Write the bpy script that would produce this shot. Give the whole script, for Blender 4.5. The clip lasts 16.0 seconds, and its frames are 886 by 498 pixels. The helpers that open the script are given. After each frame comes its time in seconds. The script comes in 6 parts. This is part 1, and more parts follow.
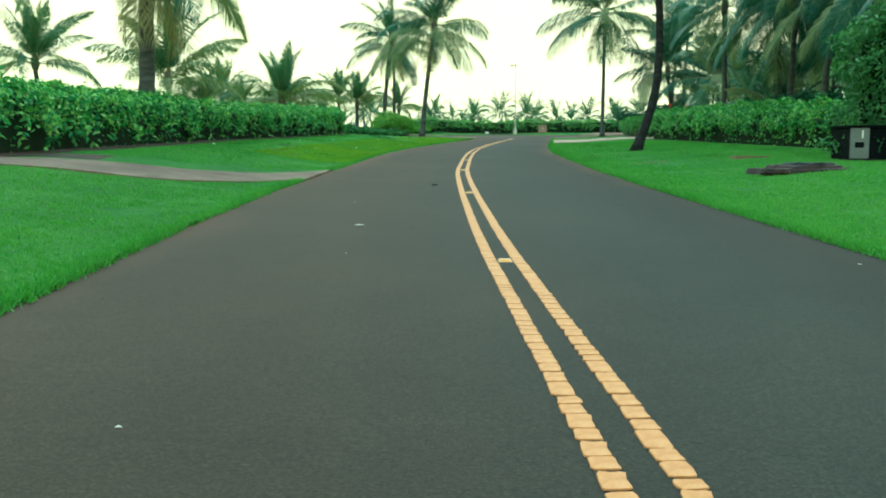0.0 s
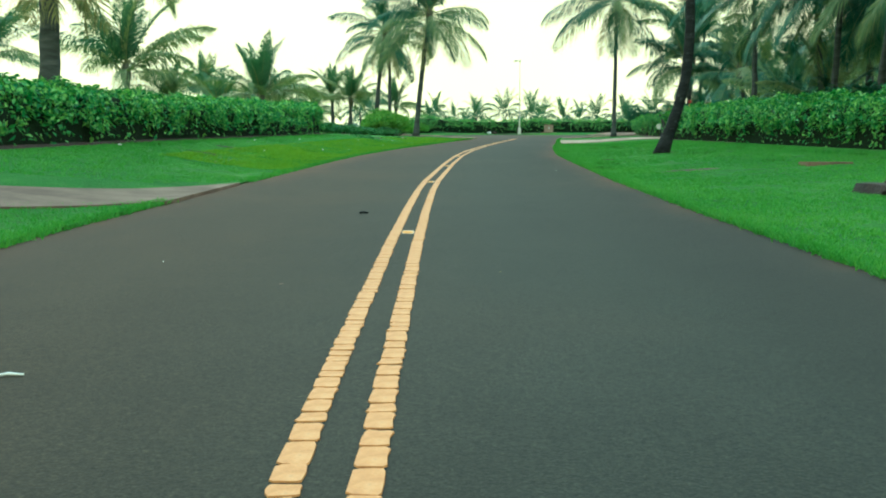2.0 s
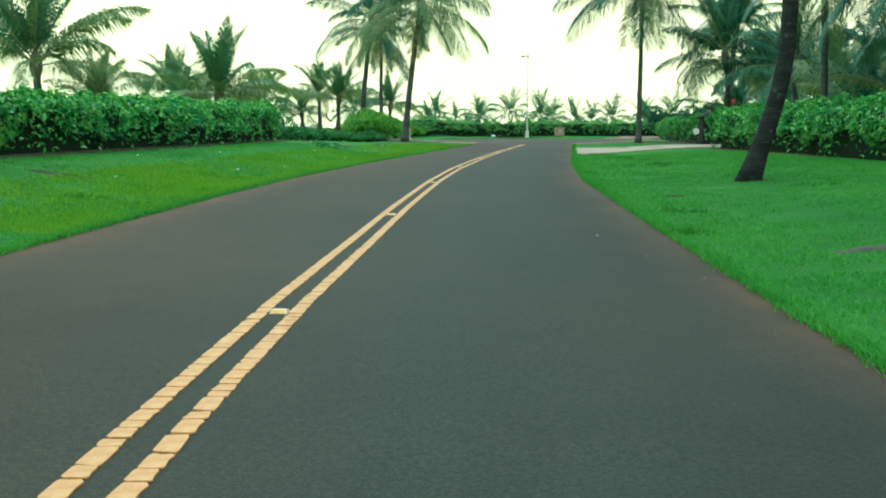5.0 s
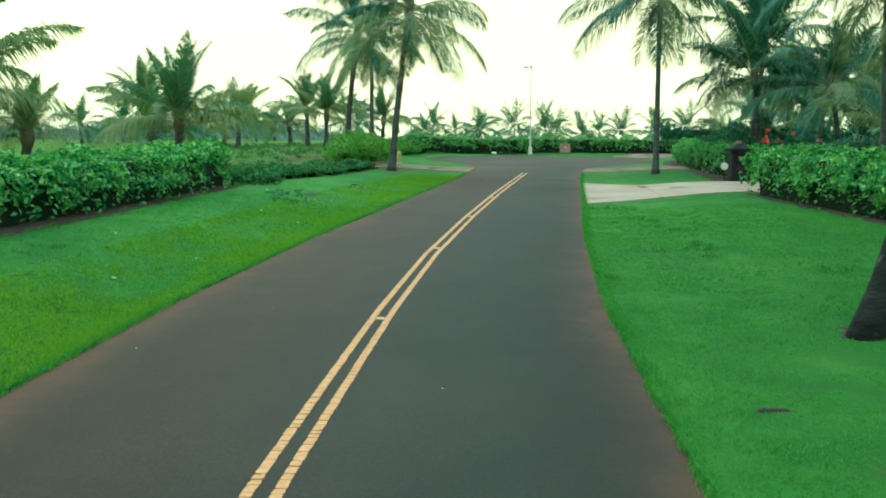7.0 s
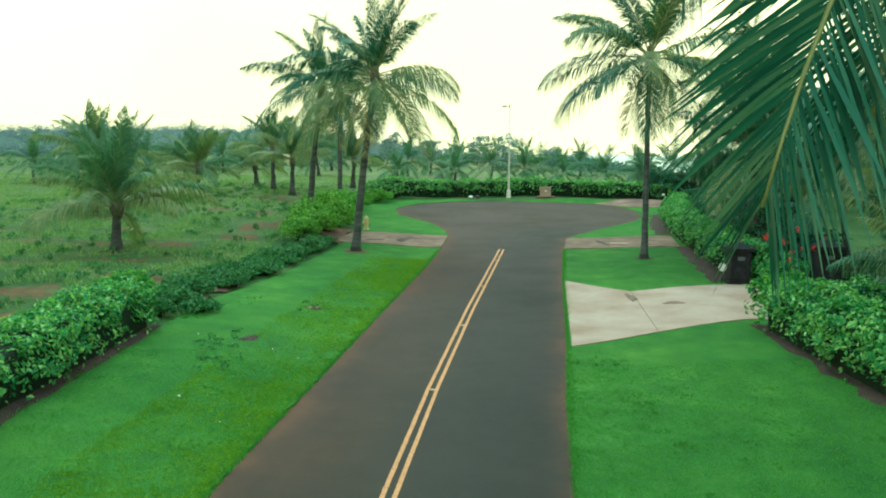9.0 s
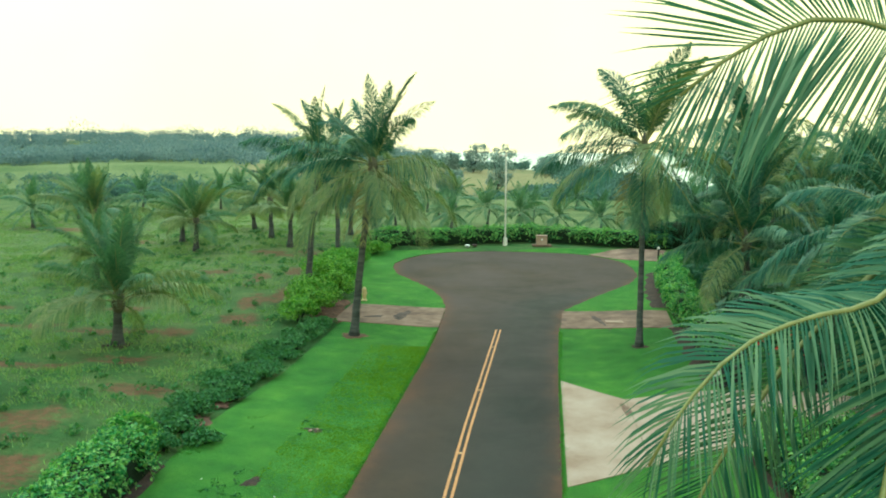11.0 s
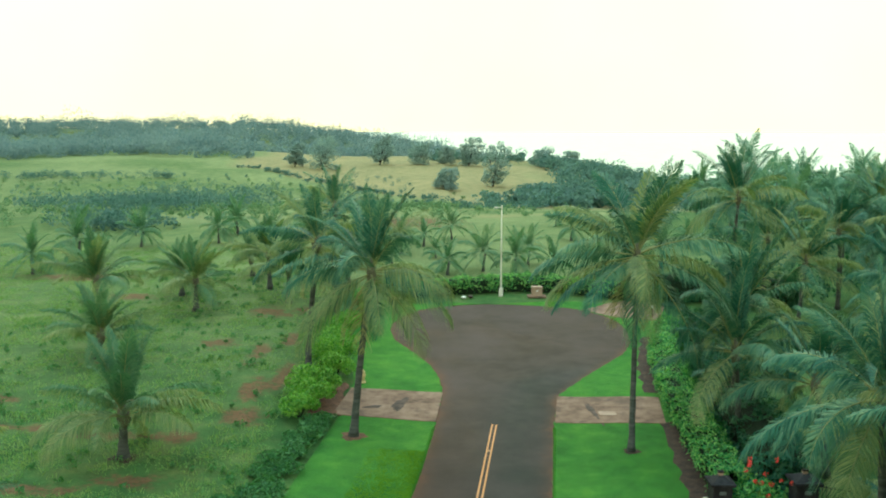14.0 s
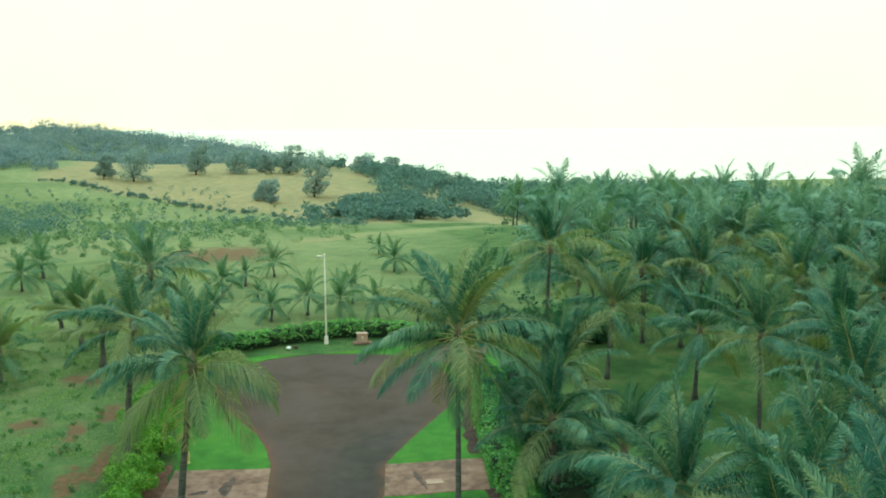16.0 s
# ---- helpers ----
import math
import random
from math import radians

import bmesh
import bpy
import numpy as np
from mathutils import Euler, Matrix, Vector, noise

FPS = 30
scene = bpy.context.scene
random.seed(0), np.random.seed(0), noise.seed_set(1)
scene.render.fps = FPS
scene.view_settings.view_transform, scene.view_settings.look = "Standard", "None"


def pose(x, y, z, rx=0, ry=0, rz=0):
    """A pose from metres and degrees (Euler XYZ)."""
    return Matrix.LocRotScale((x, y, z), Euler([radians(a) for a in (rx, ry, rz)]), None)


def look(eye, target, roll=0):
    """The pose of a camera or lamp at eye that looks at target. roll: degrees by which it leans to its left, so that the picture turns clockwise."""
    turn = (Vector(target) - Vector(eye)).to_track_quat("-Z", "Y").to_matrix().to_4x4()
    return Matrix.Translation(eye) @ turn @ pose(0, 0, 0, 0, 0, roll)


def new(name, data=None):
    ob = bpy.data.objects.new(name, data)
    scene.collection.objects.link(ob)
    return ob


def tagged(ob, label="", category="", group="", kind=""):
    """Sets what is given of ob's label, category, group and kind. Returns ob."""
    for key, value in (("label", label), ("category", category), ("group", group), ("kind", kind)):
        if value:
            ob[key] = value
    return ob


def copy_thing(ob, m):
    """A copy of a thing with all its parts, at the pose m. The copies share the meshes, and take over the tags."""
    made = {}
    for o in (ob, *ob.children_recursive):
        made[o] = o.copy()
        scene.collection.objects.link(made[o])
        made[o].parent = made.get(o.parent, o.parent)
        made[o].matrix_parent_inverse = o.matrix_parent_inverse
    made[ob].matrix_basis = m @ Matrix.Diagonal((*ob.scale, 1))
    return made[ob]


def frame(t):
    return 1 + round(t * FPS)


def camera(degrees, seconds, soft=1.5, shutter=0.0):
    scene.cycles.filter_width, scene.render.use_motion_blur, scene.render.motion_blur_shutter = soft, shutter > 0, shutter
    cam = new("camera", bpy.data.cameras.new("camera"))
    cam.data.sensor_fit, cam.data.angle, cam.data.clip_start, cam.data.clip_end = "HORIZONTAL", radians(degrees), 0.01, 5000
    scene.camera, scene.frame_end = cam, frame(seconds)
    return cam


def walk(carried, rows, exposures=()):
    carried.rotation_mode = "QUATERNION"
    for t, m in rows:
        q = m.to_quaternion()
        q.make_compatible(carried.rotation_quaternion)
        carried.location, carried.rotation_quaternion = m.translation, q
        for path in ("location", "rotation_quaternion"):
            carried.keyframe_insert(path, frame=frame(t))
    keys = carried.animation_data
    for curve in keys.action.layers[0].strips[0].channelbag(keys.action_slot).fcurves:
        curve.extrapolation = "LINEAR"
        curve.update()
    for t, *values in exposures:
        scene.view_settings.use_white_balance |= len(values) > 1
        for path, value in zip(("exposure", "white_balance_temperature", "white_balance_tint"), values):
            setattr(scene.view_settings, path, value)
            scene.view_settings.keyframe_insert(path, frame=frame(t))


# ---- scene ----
cam = camera(52.2, 16.0, soft=1.95)
METRES, EYE, TILT, LEAN, TURN = 42.0, 1.0, -6.1, 0.0, 0.0
ROWS = [
    (0.0, 0.0, 0.0, 0.0, 0.0, 0.0, -0.0),
    (0.5, 0.005, 0.0342, 0.0038, 0.1, -0.0, -0.03),
    (1.0, 0.0098, 0.0687, 0.0078, 0.21, -0.01, -0.05),
    (1.5, 0.0139, 0.1036, 0.0121, 0.32, 0.0, -0.06),
    (2.0, 0.0177, 0.1392, 0.0166, 0.43, 0.02, -0.08),
    (2.5, 0.0209, 0.1753, 0.0213, 0.53, 0.02, -0.1),
    (3.0, 0.0239, 0.2119, 0.0263, 0.64, 0.02, -0.14),
    (3.5, 0.027, 0.2487, 0.0309, 0.72, 0.02, -0.16),
    (4.0, 0.0297, 0.2854, 0.0354, 0.78, 0.04, -0.2),
    (6.5, 0.0452, 0.4624, 0.0884, 1.12, 0.04, -0.3),
    (7.0, 0.0488, 0.4963, 0.1036, 1.19, 0.01, -0.32),
    (7.5, 0.0523, 0.5293, 0.123, 1.24, -0.0, -0.33),
    (8.0, 0.0555, 0.5618, 0.1491, 1.27, -0.08, -0.36),
    (8.5, 0.0582, 0.5865, 0.1784, 0.31, -0.07, -0.27),
    (9.0, 0.0588, 0.592, 0.2046, -0.05, -0.22, -0.25),
    (11.5, 0.0567, 0.5781, 0.3257, -0.36, -0.46, -0.08),
    (12.0, 0.0561, 0.5749, 0.3494, -0.44, -1.08, 0.0),
    (12.5, 0.056, 0.5715, 0.3731, -0.44, -1.6, 0.01),
    (13.0, 0.0556, 0.5689, 0.397, -0.5, -1.66, 0.03),
    (13.5, 0.0556, 0.5656, 0.4202, -0.53, -1.7, 0.01),
    (14.0, 0.0554, 0.5621, 0.4441, -0.55, -1.73, -0.05),
    (14.5, 0.0556, 0.5578, 0.4686, -0.99, -1.78, -0.0),
    (15.0, 0.0556, 0.5552, 0.4936, -3.16, -1.84, 0.28),
    (15.5, 0.0563, 0.5553, 0.5184, -6.98, -1.92, 0.83),
    (16.0, 0.0574, 0.5538, 0.5444, -11.73, -2.12, 1.53),
]
walk(cam, [(t, pose(0, 0, EYE, TILT, LEAN, TURN) @ pose(METRES * x, METRES * y, METRES * z, 90 + pitch, roll, yaw)) for t, x, y, z, yaw, pitch, roll in ROWS],
     [(0.0, -0.21, 5090, -27), (4.0, -0.21, 5050, -27), (8.0, -0.19, 5270, -26), (12.0, -0.14, 5870, -19), (16.0, -0.16, 5880, -16)])

# ---- sky and light ----
SUN_UP, SUN_ROUND = 52.0, -25.0
world = bpy.data.worlds.new("overcast_sky")
scene.world = world
world.use_nodes = True
wn, wl = world.node_tree.nodes, world.node_tree.links
wn.clear()
sky = wn.new("ShaderNodeTexSky")
sky.sky_type, sky.sun_disc = "NISHITA", False
sky.sun_elevation, sky.sun_rotation = radians(SUN_UP), radians(SUN_ROUND)
sky.air_density, sky.dust_density, sky.ozone_density = 1.0, 4.0, 1.0
cloud = wn.new("ShaderNodeTexNoise")
cloud.inputs["Scale"].default_value, cloud.inputs["Detail"].default_value = 2.2, 5.0
cloud_tone = wn.new("ShaderNodeValToRGB")
cloud_tone.color_ramp.elements[0].color, cloud_tone.color_ramp.elements[1].color = (0.94, 0.94, 0.94, 1), (1.06, 1.06, 1.06, 1)
cloud_tone.color_ramp.elements[0].position, cloud_tone.color_ramp.elements[1].position = 0.35, 0.65
# overcast: warm white haze low down, a cooler and brighter sky overhead
aim = wn.new("ShaderNodeTexCoord")
split = wn.new("ShaderNodeSeparateXYZ")
height = wn.new("ShaderNodeValToRGB")
height.color_ramp.interpolation = "EASE"
height.color_ramp.elements[0].position, height.color_ramp.elements[0].color = 0.22, (23.5, 18.6, 11.2, 1)
height.color_ramp.elements[1].position, height.color_ramp.elements[1].color = 0.75, (18.5, 20.5, 22.5, 1)
clouds = wn.new("ShaderNodeMixRGB")
clouds.blend_type = "MULTIPLY"
clouds.inputs[0].default_value = 1.0
veil = wn.new("ShaderNodeMixRGB")
veil.inputs[0].default_value = 0.9
backing = wn.new("ShaderNodeBackground")
backing.inputs["Strength"].default_value = 0.1
sky_out = wn.new("ShaderNodeOutputWorld")
wl.new(cloud.outputs["Fac"], cloud_tone.inputs[0])
wl.new(sky.outputs[0], veil.inputs[1])
wl.new(aim.outputs["Generated"], split.inputs[0])
wl.new(split.outputs["Z"], height.inputs[0])
wl.new(height.outputs[0], clouds.inputs[1])
wl.new(cloud_tone.outputs[0], clouds.inputs[2])
wl.new(clouds.outputs[0], veil.inputs[2])
wl.new(veil.outputs[0], backing.inputs[0])
wl.new(backing.outputs[0], sky_out.inputs[0])
sun_data = bpy.data.lights.new("sun", "SUN")
sun_data.energy, sun_data.angle, sun_data.color = 1.3, radians(14), (1.0, 0.96, 0.88)
sun = new("sun", sun_data)
sun.matrix_world = look((0, 0, 60), (0 + 60 * math.sin(radians(-SUN_ROUND)) / math.tan(radians(SUN_UP)), -60 * math.cos(radians(SUN_ROUND)) / math.tan(radians(SUN_UP)), 0))

# ---- lie of the land ----
SLOPE = 0.0294
LEFT_Y = [-30, 5, 9, 14, 20, 29, 34, 41, 47, 55.5, 63.9, 69.6, 74.5, 77.5, 79.9, 82.5, 85.4, 88, 90.1, 92.5, 94.4, 95.5, 96.1, 96.4]
LEFT_X = [-2.4, -2.45, -2.62, -2.66, -2.52, -2.3, -2.05, -1.36, -0.55, 0.55, 1.69, 2.33, 2.77, 2.5, 1.94, 0.95, -0.38, -0.85, -0.8, 0.0, 1.2, 2.8, 4.5, 6.6]
RIGHT_Y = [-30, 5, 15, 20, 27, 33.4, 40, 45.4, 50, 60.4, 69.6, 74, 77.8, 82.1, 85, 88.1, 90.5, 92.2, 94, 95.1, 96.05, 96.4]
RIGHT_X = [3.4, 3.38, 3.42, 3.5, 3.8, 4.11, 4.75, 5.36, 6.0, 7.25, 8.47, 9.28, 11.64, 14.55, 15.7, 16.05, 15.9, 15.4, 14.2, 12.85, 9.6, 6.8]
LINE_Y = [-3, 2.5, 3.3, 4.2, 7, 9, 12.6, 15.5, 18.4, 20.8, 24, 27.3, 30.4, 33.3, 38.7, 46.3, 55.2, 69.4]
LINE_X = [0.72, 0.585, 0.56, 0.53, 0.45, 0.418, 0.392, 0.388, 0.402, 0.45, 0.58, 0.71, 0.87, 1.03, 1.45, 2.28, 3.4, 5.36]
PROFILE_Y = [-400, 0, 125, 140, 170, 200, 260, 340, 450, 560, 800, 1500]
PROFILE_Z = [-11.8, 0, 3.68, 4.0, 2.4, 0.4, -4.6, -3.6, -1.5, -14, -45, -60]


def smooth(a, b, v):
    k = np.clip((v - a) / (b - a), 0.0, 1.0)
    return k * k * (3 - 2 * k)


def road_gap(x, y):
    """Distance from the road's edge: minus on the left, plus on the right, nought on the road."""
    lx, rx = np.interp(y, LEFT_Y, LEFT_X), np.interp(y, RIGHT_Y, RIGHT_X)
    d = np.where(x < lx, x - lx, np.where(x > rx, x - rx, 0.0))
    return np.where(y > 96.4, np.where(x < 7, -1.0, 1.0) * np.hypot(d, y - 96.4), d)


def lie(x, y):
    """Height of the ground."""
    d = road_gap(x, y)
    left = (0.42 - 0.27 * smooth(50, 66, y)) * smooth(0.3, 4.0, -d) + 0.5 * smooth(3.5, 11.0, -d)
    right = 0.2 * smooth(0.3, 5.0, d)
    z = np.where(y < 125, SLOPE * y, np.interp(y, PROFILE_Y, PROFILE_Z))
    hill = (11 * smooth(420, 640, y) * smooth(70, -130, x) + smooth(440, 620, y) * smooth(110, -30, x) * np.maximum(-z - 1.5, 0)) * (1 - smooth(665, 800, y))
    knoll = 4 * np.exp(-((x + 30) / 110) ** 2 - ((y - 400) / 90) ** 2) + 4 * smooth(-30, -120, x) * smooth(250, 380, y)
    dip = 7 * smooth(45, 110, x) * smooth(95, 210, y) + 2 * smooth(60, 130, x) * smooth(190, 300, y)
    return z + left + right + hill + knoll - dip


def lie_at(x, y):
    return float(lie(np.float64(x), np.float64(y)))


# ---- materials ----
def nodes_of(name):
    m = bpy.data.materials.new(name)
    m.use_nodes = True
    t = m.node_tree
    b = t.nodes["Principled BSDF"]
    return m, t.nodes, t.links, b


def noise_node(n, l, scale, detail=4.0, where="Object", rough=0.6, stretch=None):
    c = n.new("ShaderNodeTexCoord")
    x = n.new("ShaderNodeTexNoise")
    x.inputs["Scale"].default_value, x.inputs["Detail"].default_value, x.inputs["Roughness"].default_value = scale, detail, rough
    src = c.outputs[where]
    if stretch:
        mp = n.new("ShaderNodeMapping")
        mp.inputs["Scale"].default_value = stretch
        l.new(src, mp.inputs[0])
        src = mp.outputs[0]
    l.new(src, x.inputs["Vector"])
    return x.outputs["Fac"]


def ramp(n, l, fac, stops):
    r = n.new("ShaderNodeValToRGB")
    e = r.color_ramp.elements
    while len(e) < len(stops):
        e.new(0.5)
    for k, (p, c) in zip(e, stops):
        k.position, k.color = p, (*c, 1)
    l.new(fac, r.inputs[0])
    return r.outputs[0]


def blend(n, l, fac, a, b, mode="MIX"):
    m = n.new("ShaderNodeMixRGB")
    m.blend_type = mode
    for s, v in zip(m.inputs, (fac, a, b)):
        if isinstance(v, (int, float)):
            s.default_value = v
        elif isinstance(v, tuple):
            s.default_value = (*v, 1)
        else:
            l.new(v, s)
    return m.outputs[0]


def maths(n, l, op, a, b=0.0):
    m = n.new("ShaderNodeMath")
    m.operation = op
    for s, v in zip(m.inputs, (a, b)):
        if isinstance(v, (int, float)):
            s.default_value = v
        else:
            l.new(v, s)
    return m.outputs[0]


def bumped(n, l, b, height, strength, distance):
    u = n.new("ShaderNodeBump")
    u.inputs["Strength"].default_value, u.inputs["Distance"].default_value = strength, distance
    l.new(height, u.inputs["Height"])
    l.new(u.outputs[0], b.inputs["Normal"])


def surface(name, colours, scale, rough=0.8, bump=0.4, depth=0.01, fine=None, stretch=None, metal=0.0, second=None):
    """A stained, grained surface: colours over a noise, a finer noise for relief."""
    m, n, l, b = nodes_of(name)
    step = 1.0 / max(1, len(colours) - 1)
    col = ramp(n, l, noise_node(n, l, scale, 5, stretch=stretch), [(0.3 + 0.4 * i * step, c) for i, c in enumerate(colours)])
    grain = noise_node(n, l, fine or scale * 9, 3, stretch=stretch)
    col = blend(n, l, 0.35, col, ramp(n, l, grain, [(0.3, (0.55, 0.55, 0.55)), (0.7, (1.25, 1.25, 1.25))]), "MULTIPLY")
    if second:
        sc, a, c2 = second
        col = blend(n, l, ramp(n, l, noise_node(n, l, sc, 4), [(a, (0, 0, 0)), (a + 0.12, (1, 1, 1))]), col, c2)
    l.new(col, b.inputs["Base Color"])
    b.inputs["Specular IOR Level"].default_value = 0.06 if max(colours[-1]) < 0.012 else 0.2 if max(colours[-1]) < 0.05 else 0.4
    b.inputs["Roughness"].default_value, b.inputs["Metallic"].default_value = rough, metal
    bumped(n, l, b, grain, bump, depth)
    return m


def foliage(name, dark, mid, light, gloss=0.45, through_light=0.25, patch=0.35, passed=(1.15, 1.25, 0.5), sheen=0.15, single=0.62, patchy=0.35):
    """Leaves, each a little different, some light passing through them."""
    m, n, l, b = nodes_of(name)
    g = n.new("ShaderNodeNewGeometry")
    o = n.new("ShaderNodeObjectInfo")
    v = maths(n, l, "ADD", maths(n, l, "MULTIPLY", g.outputs["Random Per Island"], single), maths(n, l, "MULTIPLY", o.outputs["Random"], 0.18))
    v = maths(n, l, "ADD", v, maths(n, l, "MULTIPLY", noise_node(n, l, patch, 3), patchy))
    col = ramp(n, l, v, [(0.18, dark), (0.55, mid), (0.95, light)])
    l.new(col, b.inputs["Base Color"])
    b.inputs["Roughness"].default_value = gloss
    b.inputs["Specular IOR Level"].default_value = sheen
    t = n.new("ShaderNodeBsdfTranslucent")
    l.new(blend(n, l, 1.0, col, passed, "MULTIPLY"), t.inputs[0])
    x = n.new("ShaderNodeMixShader")
    x.inputs[0].default_value = through_light
    l.new(b.outputs[0], x.inputs[1])
    l.new(t.outputs[0], x.inputs[2])
    l.new(x.outputs[0], n["Material Output"].inputs[0])
    return m


def make_asphalt():
    m, n, l, b = nodes_of("asphalt")
    at = n.new("ShaderNodeAttribute")
    at.attribute_name = "rim"
    wide, mid, fine = noise_node(n, l, 0.16, 4), noise_node(n, l, 1.6, 5), noise_node(n, l, 95, 2, rough=0.8)
    col = ramp(n, l, wide, [(0.3, (0.0268, 0.0272, 0.0226)), (0.7, (0.0352, 0.0348, 0.0288))])
    col = blend(n, l, 0.5, col, ramp(n, l, mid, [(0.3, (0.8, 0.8, 0.8)), (0.7, (1.2, 1.19, 1.17))]), "MULTIPLY")
    col = blend(n, l, 0.8, col, ramp(n, l, fine, [(0.3, (0.5, 0.5, 0.5)), (0.55, (1, 1, 1)), (0.75, (1.9, 1.85, 1.75))]), "MULTIPLY")
    speck = noise_node(n, l, 42, 3, rough=0.7)
    col = blend(n, l, 0.75, col, ramp(n, l, speck, [(0.32, (0.62, 0.64, 0.66)), (0.5, (1, 1, 1)), (0.68, (1.42, 1.36, 1.26))]), "MULTIPLY")
    blotch = noise_node(n, l, 0.28, 5, rough=0.55)
    col = blend(n, l, 0.8, col, ramp(n, l, blotch, [(0.36, (0.84, 0.85, 0.87)), (0.52, (1, 1, 1)), (0.66, (1.28, 1.16, 1.1))]), "MULTIPLY")
    track = noise_node(n, l, 0.35, 3, stretch=(2.4, 0.12, 1))
    col = blend(n, l, 0.35, col, ramp(n, l, track, [(0.35, (0.86, 0.86, 0.86)), (0.65, (1.14, 1.13, 1.12))]), "MULTIPLY")
    lane = n.new("ShaderNodeAttribute")
    lane.attribute_name = "across"
    col = blend(n, l, 1.0, col, ramp(n, l, lane.outputs["Fac"], [(0.0, (1.48, 1.01, 0.73)), (0.3, (1.3, 0.98, 0.75)), (0.47, (1.08, 0.98, 0.86)), (0.62, (0.98, 1.02, 0.96)), (0.76, (0.9, 0.96, 0.9)), (0.9, (0.84, 0.84, 0.77)), (1.0, (0.98, 0.86, 0.75))]), "MULTIPLY")
    film = n.new("ShaderNodeAttribute")
    film.attribute_name = "film"
    dusty = maths(n, l, "MULTIPLY", film.outputs["Fac"], ramp(n, l, noise_node(n, l, 0.22, 6, rough=0.65), [(0.36, (0.0, 0.0, 0.0)), (0.5, (0.45, 0.45, 0.45)), (0.68, (0.9, 0.9, 0.9))]))
    col = blend(n, l, dusty, col, (0.092, 0.066, 0.062))
    soil = maths(n, l, "ADD", maths(n, l, "MULTIPLY", at.outputs["Fac"], 0.95), maths(n, l, "MULTIPLY", maths(n, l, "SUBTRACT", noise_node(n, l, 0.5, 6, rough=0.7), 0.5), 1.7))
    stain = ramp(n, l, soil, [(0.0, (0.9, 0.9, 0.9)), (0.25, (0.58, 0.58, 0.58)), (0.5, (0.2, 0.2, 0.2)), (0.9, (0, 0, 0))])
    col = blend(n, l, stain, col, blend(n, l, fine, (0.08, 0.039, 0.021), (0.14, 0.067, 0.036)))
    l.new(col, b.inputs["Base Color"])
    b.inputs["Roughness"].default_value = 0.84
    b.inputs["Specular IOR Level"].default_value = 0.24
    bumped(n, l, b, fine, 0.5, 0.006)
    return m


def make_ground():
    """Rough pasture with bare red soil, drier grass further off, and green paled with distance as haze."""
    m, n, l, b = nodes_of("pasture")
    broad, mid, fine = noise_node(n, l, 0.03, 4), noise_node(n, l, 0.35, 5), noise_node(n, l, 5.0, 4, rough=0.75)
    green = ramp(n, l, mid, [(0.3, (0.027, 0.074, 0.021)), (0.5, (0.054, 0.122, 0.034)), (0.72, (0.12, 0.168, 0.055))])
    dry = ramp(n, l, mid, [(0.3, (0.185, 0.187, 0.088)), (0.7, (0.305, 0.262, 0.14))])
    at = n.new("ShaderNodeAttribute")
    at.attribute_name = "dry"
    straw = maths(n, l, "MULTIPLY", ramp(n, l, noise_node(n, l, 0.6, 6, rough=0.75), [(0.47, (0, 0, 0)), (0.7, (0.42, 0.42, 0.42))]), ramp(n, l, noise_node(n, l, 0.06, 2), [(0.4, (0.35, 0.35, 0.35)), (0.62, (1, 1, 1))]))
    green = blend(n, l, straw, green, (0.17, 0.15, 0.062))
    fresh = ramp(n, l, mid, [(0.3, (0.13, 0.18, 0.075)), (0.7, (0.21, 0.248, 0.11))])
    col = blend(n, l, ramp(n, l, at.outputs["Fac"], [(0.02, (0, 0, 0)), (0.3, (1, 1, 1))]), green, fresh)
    col = blend(n, l, ramp(n, l, at.outputs["Fac"], [(0.4, (0, 0, 0)), (0.85, (1, 1, 1))]), col, dry)
    col = blend(n, l, 0.6, col, ramp(n, l, fine, [(0.28, (0.45, 0.5, 0.45)), (0.72, (1.4, 1.35, 1.3))]), "MULTIPLY")
    col = blend(n, l, 0.5, col, ramp(n, l, broad, [(0.35, (0.8, 0.85, 0.8)), (0.65, (1.2, 1.15, 1.1))]), "MULTIPLY")
    bare = n.new("ShaderNodeAttribute")
    bare.attribute_name = "bare"
    ragged = maths(n, l, "ADD", bare.outputs["Fac"], maths(n, l, "MULTIPLY", maths(n, l, "SUBTRACT", noise_node(n, l, 0.9, 6, rough=0.75), 0.5), 2.4))
    patch = ramp(n, l, ragged, [(0.5, (0, 0, 0)), (0.8, (0.9, 0.9, 0.9))])
    soil = ramp(n, l, noise_node(n, l, 2.5, 5), [(0.3, (0.085, 0.042, 0.026)), (0.7, (0.19, 0.095, 0.055))])
    col = blend(n, l, maths(n, l, "MULTIPLY", patch, ramp(n, l, fine, [(0.36, (0.25, 0.25, 0.25)), (0.5, (1, 1, 1))])), col, soil)
    l.new(col, b.inputs["Base Color"])
    b.inputs["Roughness"].default_value = 0.95
    b.inputs["Specular IOR Level"].default_value = 0.15
    bumped(n, l, b, fine, 1.0, 0.12)
    return m


